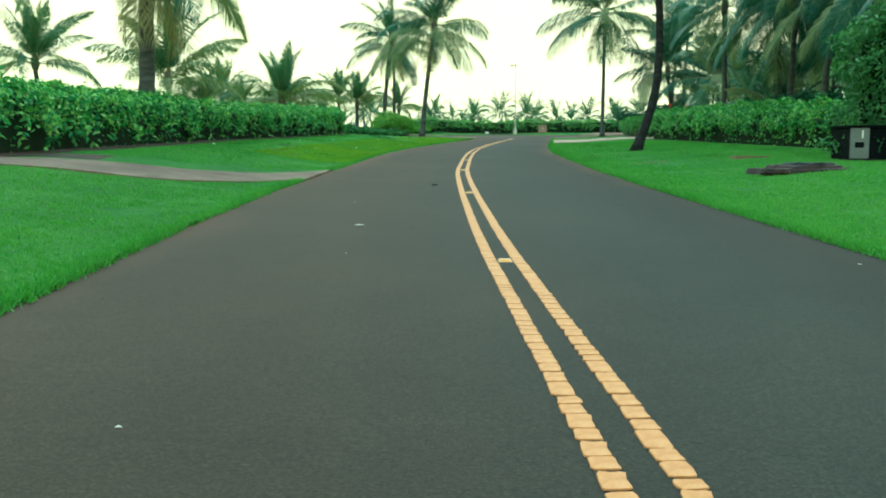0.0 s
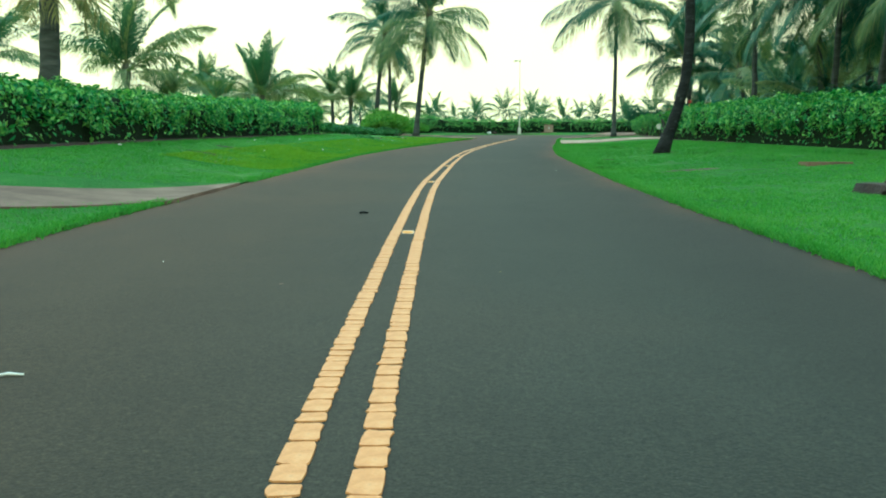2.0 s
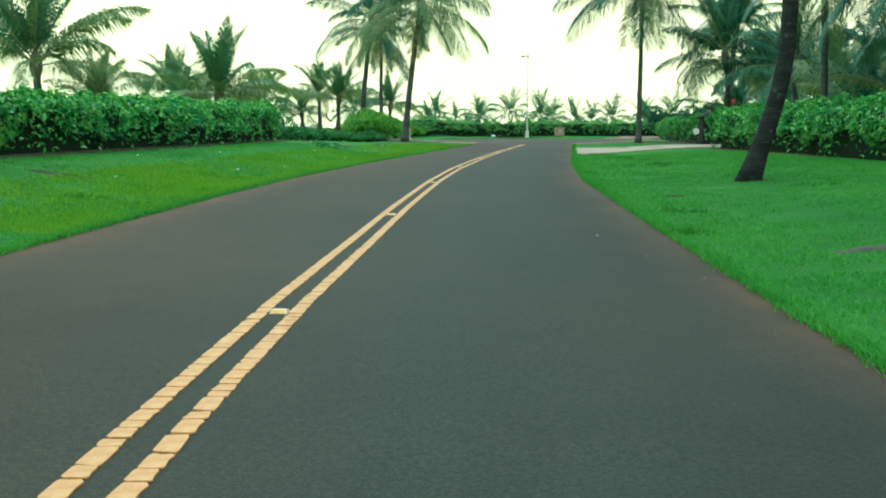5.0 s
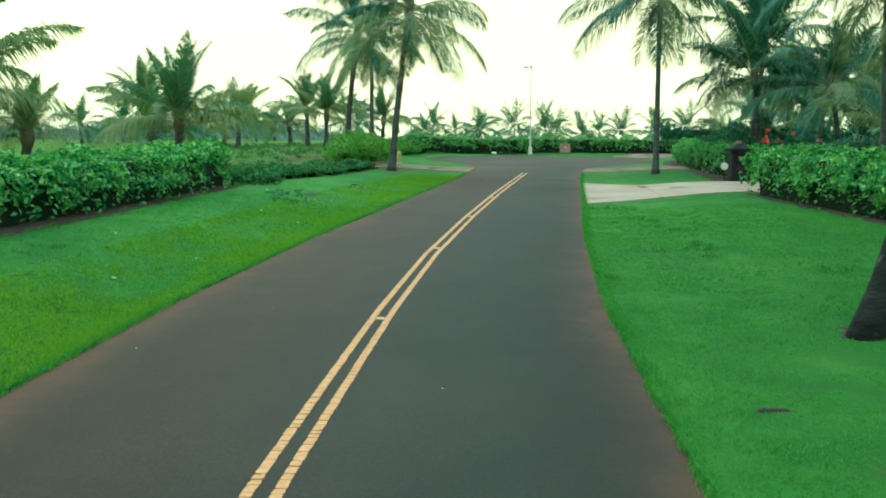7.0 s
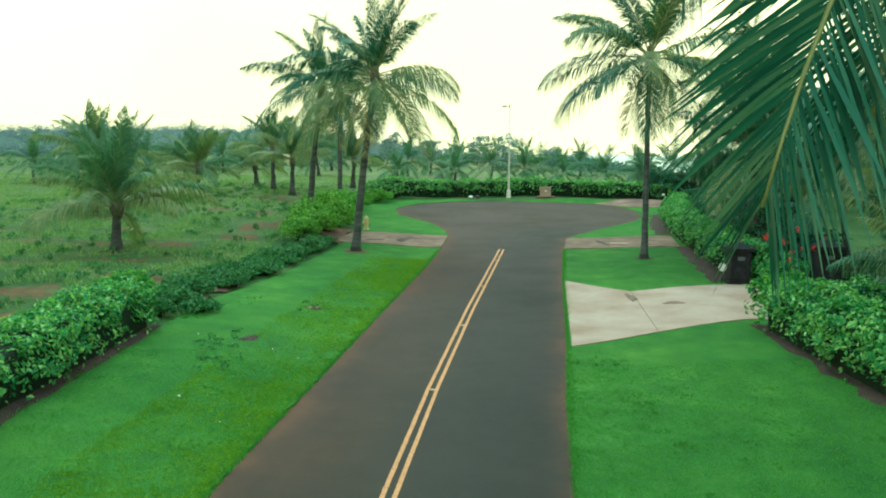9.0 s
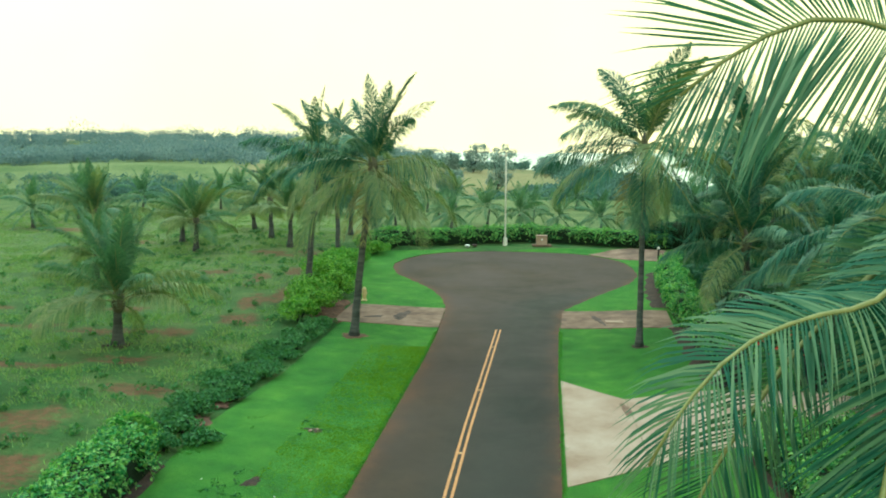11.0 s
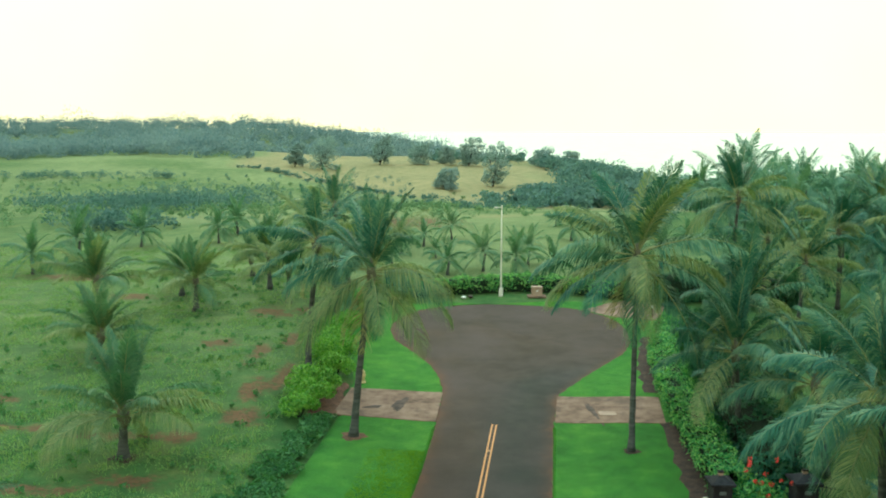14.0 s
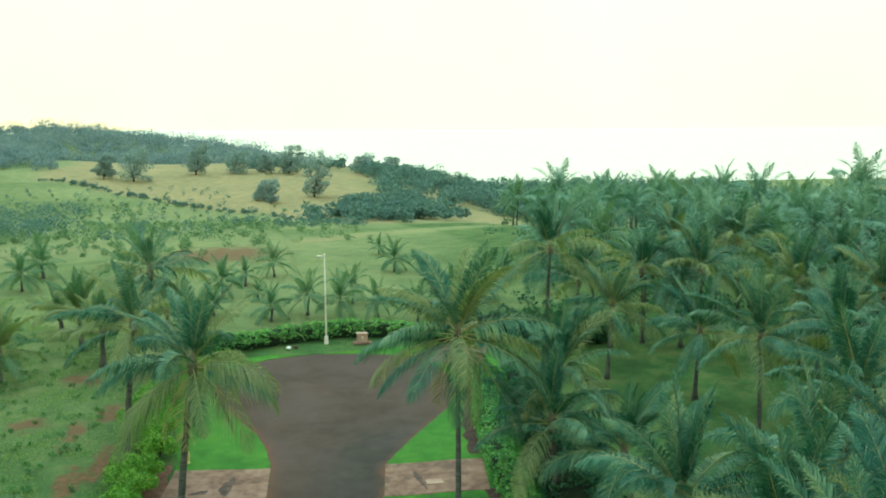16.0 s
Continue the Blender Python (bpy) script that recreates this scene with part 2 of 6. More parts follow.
def make_lawn():
    m, n, l, b = nodes_of("mown_lawn")
    wide, mid, fine = noise_node(n, l, 0.12, 3), noise_node(n, l, 1.1, 5), noise_node(n, l, 26, 4, rough=0.8)
    col = ramp(n, l, mid, [(0.3, (0.046, 0.146, 0.023)), (0.55, (0.063, 0.19, 0.028)), (0.75, (0.09, 0.232, 0.036))])
    col = blend(n, l, 0.7, col, ramp(n, l, wide, [(0.35, (0.68, 0.78, 0.78)), (0.65, (1.36, 1.16, 1.1))]), "MULTIPLY")
    col = blend(n, l, 0.6, col, ramp(n, l, noise_node(n, l, 0.45, 6, rough=0.7), [(0.36, (0.66, 0.76, 0.85)), (0.5, (1, 1, 1)), (0.66, (1.3, 1.14, 1.0))]), "MULTIPLY")
    col = blend(n, l, 0.6, col, ramp(n, l, fine, [(0.3, (0.45, 0.5, 0.45)), (0.7, (1.45, 1.4, 1.3))]), "MULTIPLY")
    thatch = maths(n, l, "MULTIPLY", ramp(n, l, noise_node(n, l, 1.3, 6, rough=0.8), [(0.6, (0, 0, 0)), (0.72, (0.6, 0.6, 0.6))]), ramp(n, l, noise_node(n, l, 0.2, 2), [(0.45, (0, 0, 0)), (0.6, (1, 1, 1))]))
    col = blend(n, l, thatch, col, (0.1, 0.1, 0.035))
    l.new(col, b.inputs["Base Color"])
    b.inputs["Roughness"].default_value = 0.9
    b.inputs["Specular IOR Level"].default_value = 0.15
    bumped(n, l, b, fine, 1.0, 0.04)
    return m


ASPHALT, GROUND, LAWN = make_asphalt(), make_ground(), make_lawn()
GRASS = foliage("grass_blades", (0.05, 0.17, 0.028), (0.088, 0.262, 0.042), (0.165, 0.36, 0.06), 0.6, 0.3, 0.3, single=0.4, patchy=0.62)
LIME_GRASS = foliage("lime_blades", (0.085, 0.2, 0.018), (0.15, 0.3, 0.022), (0.24, 0.38, 0.03), 0.6, 0.3, 0.3, single=0.4, patchy=0.6)
COARSE_GRASS = foliage("coarse_blades", (0.05, 0.15, 0.022), (0.075, 0.2, 0.028), (0.11, 0.25, 0.038), 0.6, 0.3, 0.4)
WILD_GRASS = foliage("pasture_tufts", (0.085, 0.2, 0.065), (0.17, 0.31, 0.105), (0.3, 0.38, 0.15), 0.7, 0.3, 0.2)
YELLOW = surface("road_paint_yellow", [(0.44, 0.182, 0.055), (0.56, 0.255, 0.085), (0.63, 0.325, 0.135)], 14.0, 0.55, 0.5, 0.002, 170, second=(22, 0.62, (0.3, 0.15, 0.07)))
CONCRETE = surface("driveway_concrete", [(0.28, 0.185, 0.125), (0.37, 0.268, 0.198), (0.43, 0.328, 0.252)], 0.7, 0.88, 0.3, 0.005, 30, second=(0.45, 0.6, (0.3, 0.2, 0.15)))
EARTHY_CONCRETE = surface("earthy_concrete", [(0.085, 0.055, 0.04), (0.15, 0.1, 0.072), (0.22, 0.155, 0.115)], 0.9, 0.92, 0.5, 0.006, 20, second=(0.8, 0.55, (0.09, 0.055, 0.04)))
DIRTY_CONCRETE = surface("stained_concrete", [(0.09, 0.052, 0.034), (0.2, 0.124, 0.085), (0.28, 0.19, 0.138)], 1.1, 0.9, 0.4, 0.006, 24, second=(0.6, 0.54, (0.11, 0.07, 0.05)))
SOIL = surface("red_mulch", [(0.02, 0.014, 0.011), (0.042, 0.026, 0.019), (0.072, 0.041, 0.028)], 3.0, 0.95, 1.0, 0.03, 18)
RED_SOIL = surface("red_soil", [(0.06, 0.032, 0.021), (0.11, 0.056, 0.034), (0.18, 0.095, 0.058)], 2.5, 0.95, 1.0, 0.03, 20)
HEDGE_LEAF = foliage("hedge_leaves", (0.018, 0.115, 0.046), (0.088, 0.29, 0.08), (0.33, 0.56, 0.16), 0.36, 0.28, 0.9, single=0.66, patchy=0.42)
LUSH_LEAF = foliage("lush_leaves", (0.055, 0.185, 0.03), (0.145, 0.33, 0.05), (0.3, 0.5, 0.1), 0.4, 0.3, 0.6)
# grey-green ridge and coastal leaves, with haze put in as paler, bluer colour
HAZED_LEAF = foliage("hazed_leaves", (0.075, 0.135, 0.165), (0.175, 0.25, 0.275), (0.3, 0.37, 0.36), 0.9, 0.4, 0.07, (0.95, 1.1, 0.95), single=0.35, patchy=0.75)
HAZED_COAST_LEAF = foliage("hazed_coastal_leaves", (0.058, 0.118, 0.12), (0.108, 0.185, 0.178), (0.17, 0.255, 0.22), 0.8, 0.3, 0.09, (0.9, 1.2, 0.8), single=0.4, patchy=0.6)
SCRUB_LEAF = foliage("grey_scrub_leaves", (0.08, 0.16, 0.09), (0.14, 0.225, 0.125), (0.23, 0.3, 0.165), 0.8, 0.35, 0.1, (0.9, 1.2, 0.8))
# slope trees: base colour lightened and blued to stand for haze
HAZED_SWEPT_LEAF = foliage("hazed_windswept_leaves", (0.17, 0.25, 0.25), (0.26, 0.35, 0.33), (0.34, 0.42, 0.38), 0.8, 0.3, 0.2, (0.9, 1.1, 0.9))
FLOWER = surface("red_petals", [(0.6, 0.03, 0.03), (0.75, 0.07, 0.05)], 5.0, 0.5, 0.1, 0.002)
BLACK_STONE = surface("black_stone", [(0.008, 0.009, 0.011), (0.02, 0.021, 0.024), (0.035, 0.036, 0.04)], 3.5, 0.7, 0.7, 0.015, 16)
BLACK_IRON = surface("black_iron", [(0.008, 0.008, 0.009), (0.018, 0.018, 0.02)], 6.0, 0.45, 0.2, 0.002, metal=0.6)
CABINET_DARK = surface("dark_green_cabinet", [(0.002, 0.004, 0.005), (0.005, 0.008, 0.009)], 2.5, 0.8, 0.15, 0.003)
CABINET_GREY = surface("grey_enamel", [(0.1, 0.12, 0.12), (0.17, 0.19, 0.19)], 2.5, 0.5, 0.15, 0.003)
WHITE_PAINT = surface("white_enamel", [(0.66, 0.65, 0.6), (0.78, 0.77, 0.73)], 3.0, 0.5, 0.1, 0.002)
POLE_PAINT = surface("weathered_pole", [(0.56, 0.53, 0.45), (0.7, 0.66, 0.57)], 2.0, 0.6, 0.15, 0.003, stretch=(1, 1, 0.2))
MARKER_BODY = surface("marker_body", [(0.5, 0.33, 0.16), (0.68, 0.56, 0.4)], 30.0, 0.5, 0.2, 0.002)
AMBER = surface("amber_lens", [(0.7, 0.3, 0.05), (0.82, 0.42, 0.1)], 30.0, 0.25, 0.2, 0.002)
HYDRANT_YELLOW = surface("hydrant_yellow", [(0.5, 0.38, 0.18), (0.58, 0.47, 0.26)], 5.0, 0.5, 0.2, 0.004)
DARK_ROCK = surface("dark_red_rock", [(0.012, 0.01, 0.009), (0.03, 0.021, 0.018), (0.06, 0.039, 0.031)], 2.6, 0.9, 0.8, 0.02, 15)
STONE = surface("red_brown_stone", [(0.035, 0.028, 0.024), (0.075, 0.052, 0.042), (0.13, 0.09, 0.07)], 2.0, 0.9, 0.7, 0.015, 15)
PLASTER = surface("cream_plaster", [(0.5, 0.44, 0.36), (0.6, 0.54, 0.45)], 1.0, 0.85, 0.2, 0.004)
ROOF_TILE = surface("brown_roof", [(0.14, 0.075, 0.05), (0.24, 0.13, 0.085)], 1.4, 0.85, 0.5, 0.03, 8)
# near-black: the shade among a hedge's stems, put into the core's colour
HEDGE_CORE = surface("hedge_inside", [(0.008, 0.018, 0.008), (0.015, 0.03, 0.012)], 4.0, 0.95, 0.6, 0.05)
DARK_LEAF = foliage("tree_leaves", (0.014, 0.07, 0.045), (0.035, 0.115, 0.068), (0.075, 0.175, 0.09), 0.45, 0.28, 0.3)
SHRUB_LEAF = foliage("shrub_leaves", (0.04, 0.125, 0.05), (0.072, 0.19, 0.068), (0.125, 0.26, 0.09), 0.5, 0.28, 0.3)
FROND = foliage("palm_fronds", (0.006, 0.042, 0.031), (0.044, 0.142, 0.09), (0.27, 0.38, 0.2), 0.4, 0.16, 0.9, (1.0, 1.2, 0.7), 0.14, single=0.34, patchy=0.62)
# lit copy of FROND: glossier, with the sky's sheen also in its base colour
LIT_FROND = foliage("lit_glossy_palm_fronds", (0.016, 0.07, 0.05), (0.095, 0.225, 0.15), (0.33, 0.45, 0.28), 0.36, 0.2, 0.9, (1.0, 1.2, 0.7), 0.4, single=0.42, patchy=0.55)
# FROND made paler for far palms: aerial haze painted into the leaf colour
HAZED_FROND = foliage("hazed_palm_fronds", (0.055, 0.14, 0.1), (0.175, 0.31, 0.22), (0.42, 0.52, 0.32), 0.6, 0.25, 0.5, (1.0, 1.2, 0.8), 0.12, single=0.4)
FIELD_FROND = foliage("field_palm_fronds", (0.055, 0.14, 0.08), (0.13, 0.235, 0.125), (0.27, 0.34, 0.18), 0.42, 0.3, 0.5, (1.0, 1.25, 0.7), 0.15, single=0.4)
AGED_FROND = foliage("yellowing_palm_fronds", (0.08, 0.155, 0.075), (0.19, 0.26, 0.115), (0.36, 0.38, 0.18), 0.4, 0.32, 0.5)
OLD_FROND = foliage("old_palm_fronds", (0.16, 0.17, 0.08), (0.28, 0.27, 0.13), (0.42, 0.38, 0.2), 0.6, 0.25, 0.5)
RACHIS = surface("frond_stalk", [(0.17, 0.2, 0.06), (0.3, 0.3, 0.11)], 3.0, 0.5, 0.1, 0.002)
BARK = surface("palm_bark", [(0.03, 0.035, 0.033), (0.066, 0.073, 0.069), (0.12, 0.126, 0.116)], 2.2, 0.92, 0.9, 0.02, 14, stretch=(0.6, 0.6, 3.0))
DARK_BARK = surface("dark_bark", [(0.008, 0.009, 0.0085), (0.018, 0.019, 0.018), (0.038, 0.038, 0.036)], 2.6, 0.95, 1.0, 0.03, 12, stretch=(0.8, 0.8, 2.5), second=(7.0, 0.6, (0.075, 0.085, 0.08)))
FIBRE = surface("palm_fibre", [(0.07, 0.072, 0.05), (0.16, 0.155, 0.1)], 6.0, 0.95, 0.8, 0.02, 30)
# pale teal water; base colour raised to stand for sky reflection and haze
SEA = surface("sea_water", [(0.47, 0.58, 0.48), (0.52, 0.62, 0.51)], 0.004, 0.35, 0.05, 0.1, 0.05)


# ---- helpers for building ----
def raw(name, verts, faces):
    me = bpy.data.meshes.new(name)
    verts, faces = np.asarray(verts, dtype=np.float32), np.asarray(faces, dtype=np.int32)
    me.vertices.add(len(verts))
    me.vertices.foreach_set("co", verts.ravel())
    me.loops.add(faces.size)
    me.loops.foreach_set("vertex_index", faces.ravel())
    me.polygons.add(len(faces))
    me.polygons.foreach_set("loop_start", np.arange(0, faces.size, faces.shape[1], dtype=np.int32))
    me.update(calc_edges=True)
    return me


def as_mesh(name, shape):
    if isinstance(shape, bmesh.types.BMesh):
        bmesh.ops.recalc_face_normals(shape, faces=shape.faces)
        me = bpy.data.meshes.new(name)
        shape.to_mesh(me)
        shape.free()
        return me
    return shape


def part(name, shape, material, parent, label="", smoothed=False):
    me = as_mesh(name, shape)
    if material and not me.materials:
        me.materials.append(material)
    if smoothed:
        me.polygons.foreach_set("use_smooth", [True] * len(me.polygons))
    ob = new(name, me)
    ob.parent = parent
    return tagged(ob, label)


def thing(name, where, label, category, group="", kind=""):
    ob = new(name)
    ob.empty_display_size = 0.3
    ob.location = where
    return tagged(ob, label, category, group, kind)


def solid(name, shape, material, label, category, kind="", where=(0, 0, 0), smoothed=False, group=""):
    ob = part(name, shape, material, None, label, smoothed)
    ob.location = where
    return tagged(ob, "", category, group, kind)


def box(bm, x0, y0, z0, x1, y1, z1, bevel=0.0):
    made = bmesh.ops.create_cube(bm, size=1.0)["verts"]
    for v in made:
        v.co = ((x0 + x1) / 2 + v.co.x * (x1 - x0), (y0 + y1) / 2 + v.co.y * (y1 - y0), (z0 + z1) / 2 + v.co.z * (z1 - z0))
    if bevel:
        edges = list({e for v in made for e in v.link_edges})
        bmesh.ops.bevel(bm, geom=edges, offset=bevel, segments=2, affect="EDGES")
    return bm


def tube(bm, centres, radii, sides=10, cap=True):
    """A tapering tube through the centres."""
    rings = []
    for i, (c, r) in enumerate(zip(centres, radii)):
        c, r = Vector(c), float(r)
        a, b = Vector(centres[max(0, i - 1)]), Vector(centres[min(len(centres) - 1, i + 1)])
        d = (b - a).normalized()
        side = d.cross(Vector((0.31, 0.95, 0.05))).normalized()
        up = side.cross(d)
        rings.append([bm.verts.new(c + r * (math.cos(k) * side + math.sin(k) * up)) for k in (2 * math.pi * j / sides for j in range(sides))])
    for a, b in zip(rings, rings[1:]):
        for j in range(sides):
            bm.faces.new((a[j], a[(j + 1) % sides], b[(j + 1) % sides], b[j]))
    if cap:
        bm.faces.new(rings[0][::-1])
        bm.faces.new(rings[-1])
    return bm


def leaf_cloud(name, centres, outward, length, width, rng, hang=0.0, loose=0.55, lift=0.0):
    """Folded, pointed leaves at the centres, facing roughly outward."""
    n = len(centres)
    nor = outward + np.array([0, 0, lift]) + rng.normal(0, loose, (n, 3))
    nor /= np.linalg.norm(nor, axis=1, keepdims=True) + 1e-9
    axis = rng.normal(0, 1, (n, 3)) + np.array([0, 0, -hang])
    axis -= nor * np.sum(axis * nor, axis=1, keepdims=True)
    axis /= np.linalg.norm(axis, axis=1, keepdims=True) + 1e-9
    side = np.cross(nor, axis)
    size = rng.uniform(0.65, 1.25, (n, 1))
    L, W = length * size, width * size
    v = np.empty((n, 4, 3))
    v[:, 0], v[:, 2] = centres - axis * L * 0.5, centres + axis * L * 0.5 - nor * L * 0.12
    v[:, 1], v[:, 3] = centres + side * W * 0.5 + nor * W * 0.18, centres - side * W * 0.5 + nor * W * 0.18
    k = np.arange(n)[:, None] * 4
    return raw(name, v.reshape(-1, 3), np.concatenate([k + np.array([0, 1, 2]), k + np.array([0, 2, 3])], axis=1).reshape(-1, 3))


def wobble(p, scale, seed):
    """Cheap smooth noise between -1 and 1."""
    a = p * scale + seed
    return (np.sin(a[:, 0] * 1.7 + 1.3 * np.sin(a[:, 1] * 1.1 + 0.7)) + np.sin(a[:, 1] * 1.9 + 1.2 * np.sin(a[:, 2] * 1.3 + 2.1)) + np.sin(a[:, 2] * 2.1 + 1.4 * np.sin(a[:, 0] * 0.9 + 4.0))) / 3


# ---- the ground ----
def spaced(*runs):
    out = []
    for a, b, n in runs:
        out += list(np.linspace(a, b, n, endpoint=False))
    return np.array(out + [runs[-1][1]])


def grid_mesh(name, gx, gy, gz):
    h, w = gx.shape
    k = np.arange(h * w).reshape(h, w)
    f = np.stack([k[:-1, :-1], k[:-1, 1:], k[1:, 1:], k[1:, :-1]], axis=-1).reshape(-1, 4)
    return raw(name, np.stack([gx, gy, gz], axis=-1).reshape(-1, 3), f)


def attribute(me, name, values):
    me.attributes.new(name, "FLOAT", "POINT").data.foreach_set("value", np.asarray(values, dtype=np.float32).ravel())


# bare red soil in the pasture: x, y, reach across, reach along
BARE = [(-8.4, 57.1, 1.6, 0.9), (-10.2, 61.0, 1.8, 0.8), (-10.6, 53.1, 1.4, 1.8), (-7.6, 73.2, 0.9, 2.6), (-9.8, 91.3, 1.6, 1.6), (-5.4, 57.6, 0.8, 1.5), (-13.5, 71, 1.6, 0.9),
        (-16.5, 78, 1.4, 1.0), (-7.2, 69.0, 1.2, 1.4), (-18.5, 62, 1.5, 0.8), (-12.5, 47.5, 1.5, 1.2), (-6.9, 92.5, 1.3, 1.3), (-22, 96, 2.2, 1.2), (-15.2, 57.2, 1.5, 1.0),
        (-1.4, 145, 8.0, 11.0), (-28, 104, 5, 1.5), (-9.5, 66.2, 1.2, 0.8), (-20.5, 71.5, 1.6, 1.0), (-11.5, 82.5, 1.2, 1.4),
        (-6.2, 76.0, 0.6, 3.2), (-8.6, 80.5, 0.7, 2.8), (-12.6, 66.4, 2.4, 0.6), (-14.0, 60.2, 2.2, 0.6), (-9.2, 49.5, 1.3, 1.4), (-16.8, 67.5, 2.0, 0.6), (-7.0, 84.5, 0.7, 2.2)]


def bareness(x, y):
    b = np.zeros_like(x)
    for cx, cy, rx, ry in BARE:
        b = np.maximum(b, np.exp(-0.7 * (((x - cx) / rx) ** 2 + ((y - cy) / ry) ** 2)))
    return b


def build_ground():
    xs = spaced((-1600, -300, 14), (-300, -60, 28), (-60, -26, 40), (-26, 10, 72), (10, 80, 50), (80, 300, 24), (300, 1800, 14))
    ys = spaced((-300, -30, 12), (-30, 34, 40), (34, 110, 130), (110, 150, 40), (150, 480, 66), (480, 1500, 24))
    gx, gy = np.meshgrid(xs, ys)
    gz = lie(gx, gy)
    flat = np.stack([gx.ravel(), gy.ravel(), gz.ravel()], axis=1)
    d = np.abs(road_gap(gx, gy))
    rough = 0.07 * wobble(flat, 0.9, 3.0).reshape(gx.shape) * smooth(6, 12, d) + 0.5 * wobble(flat, 0.05, 8.0).reshape(gx.shape) * smooth(120, 220, gy)
    me = grid_mesh("ground", gx, gy, gz + rough - 0.06 + 0.05 * smooth(5, 9, -road_gap(gx, gy)))
    rim = np.interp(gx, [-110, -80, -62, -42, -22, -5, 9.5, 19, 34], [352, 352, 357, 330, 300, 279, 268, 240, 232])
    slope = 0.8 * smooth(-5, 5, gy - rim) * (1 - smooth(440, 520, gy)) * smooth(-84, -62, gx)
    # lighter meadow grass, also paled with distance to put haze into the colour
    meadow = (0.22 + 0.16 * smooth(200, 300, gy)) * (0.55 * smooth(55, 88, gy) + 0.25 * smooth(100, 145, gy)) * smooth(-4.5, -7, gx - 40 * smooth(95, 112, gy)) * (1 - 0.35 * smooth(-20, -60, gx))
    pale = 0.4 * np.exp(-((gx + 28) / 13) ** 2 - ((gy - 154) / 14) ** 2)
    track = 0.5 * np.exp(-((gy - np.interp(gx, [0, 12, 25, 37, 60], [165, 168, 183, 193, 200])) / 5) ** 2) * smooth(4, 12, gx) * (1 - smooth(42, 60, gx))
    dry = np.clip(slope + meadow + pale + track, 0, 1) * (1 - 0.7 * smooth(60, 110, gx))
    attribute(me, "dry", np.clip(dry + 0.2 * wobble(flat, 0.06, 1.0).reshape(gx.shape) * smooth(80, 130, gy), 0, 1))
    attribute(me, "bare", bareness(gx, gy))
    return solid("ground", me, GROUND, "rough green pasture with bare patches of red soil", "ground", "structure", smoothed=True)


build_ground()
sea_bm = bmesh.new()
bmesh.ops.create_grid(sea_bm, x_segments=8, y_segments=8, size=5200)
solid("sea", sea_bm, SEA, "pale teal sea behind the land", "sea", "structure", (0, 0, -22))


def build_road():
    ys = spaced((-30, 0, 12), (0, 74, 74), (74, 94, 40), (94, 96.4, 16))
    us = np.array([0, 0.01, 0.03, 0.06, 0.1, 0.16, 0.24, 0.34, 0.44, 0.5, 0.56, 0.66, 0.76, 0.84, 0.9, 0.94, 0.97, 0.99, 1.0])
    rng = np.random.default_rng(4)
    lx = np.interp(ys, LEFT_Y, LEFT_X) + rng.normal(0, 0.02, len(ys))
    rx = np.interp(ys, RIGHT_Y, RIGHT_X) + rng.normal(0, 0.02, len(ys))
    gx = lx[:, None] + (rx - lx)[:, None] * us
    gy = np.repeat(ys[:, None], len(us), axis=1)
    rim = np.minimum(gx - lx[:, None], rx[:, None] - gx + 0.12) + 0.1 + 0.3 * (1 - smooth(10, 24, gy)) * (1 + smooth(0.5, 0.6, us[None, :]))
    me = grid_mesh("road", gx, gy, SLOPE * gy)
    attribute(me, "rim", rim)
    attribute(me, "across", np.repeat(us[None, :], len(ys), axis=0) * (1 - smooth(74, 84, gy)) + 0.12 * smooth(74, 84, gy))
    attribute(me, "film", 0.65 * smooth(30, 80, gy))
    return solid("road", me, ASPHALT, "grey asphalt road ending in a turning circle", "road", "structure")


road = build_road()


def build_lawn(name, side, outer_y, outer_x):
    """Mown verge from the road's edge out to the hedges, a little proud of the asphalt."""
    ys = spaced((-30, 4, 12), (4, 74, 190), (74, 94, 70), (94, 96.4, 20))
    us = np.concatenate([[0.0, 0.0], np.linspace(0, 1, 26) ** 1.8])
    rng = np.random.default_rng(7)
    edge = np.interp(ys, LEFT_Y if side < 0 else RIGHT_Y, LEFT_X if side < 0 else RIGHT_X)
    edge = edge + side * (-0.05 + 0.035 * np.sin(ys * 7.3) * np.sin(ys * 2.9 + 1) + rng.normal(0, 0.018, len(ys)))
    out = np.interp(ys, outer_y, outer_x)
    gx = edge[:, None] + (out - edge)[:, None] * us
    gy = np.repeat(ys[:, None], len(us), axis=1)
    gz = lie(gx, gy) + 0.03
    gz[:, 0] = SLOPE * ys - 0.02
    gz[:, -1] -= 0.12
    pts = np.stack([gx.ravel(), gy.ravel(), gz.ravel()], axis=1)
    gz[:, 1:-1] += 0.012 * wobble(pts, 3.0, side).reshape(gx.shape)[:, 1:-1]
    return solid(name, grid_mesh(name, gx, gy, gz), LAWN, "short bright green mown grass beside the road", "lawn", "structure", smoothed=True)


LAWN_OUT_Y, LAWN_OUT_X = [-30, 12, 16, 20, 30, 40, 54, 61, 69.5, 76, 82, 90, 95, 96.4], [-14, -12, -8.4, -7.6, -7.2, -6.3, -5.3, -3.9, -2.75, -2.4, -3.0, -3.6, -3.0, 3.0]
RLAWN_OUT_Y, RLAWN_OUT_X = [-30, 18, 30, 50, 59, 63, 78, 88, 94, 96.4], [26, 24, 17, 16, 18, 17, 18, 21, 20, 14]
build_lawn("lawn_left", -1, LAWN_OUT_Y, LAWN_OUT_X)
build_lawn("lawn_right", 1, RLAWN_OUT_Y, RLAWN_OUT_X)


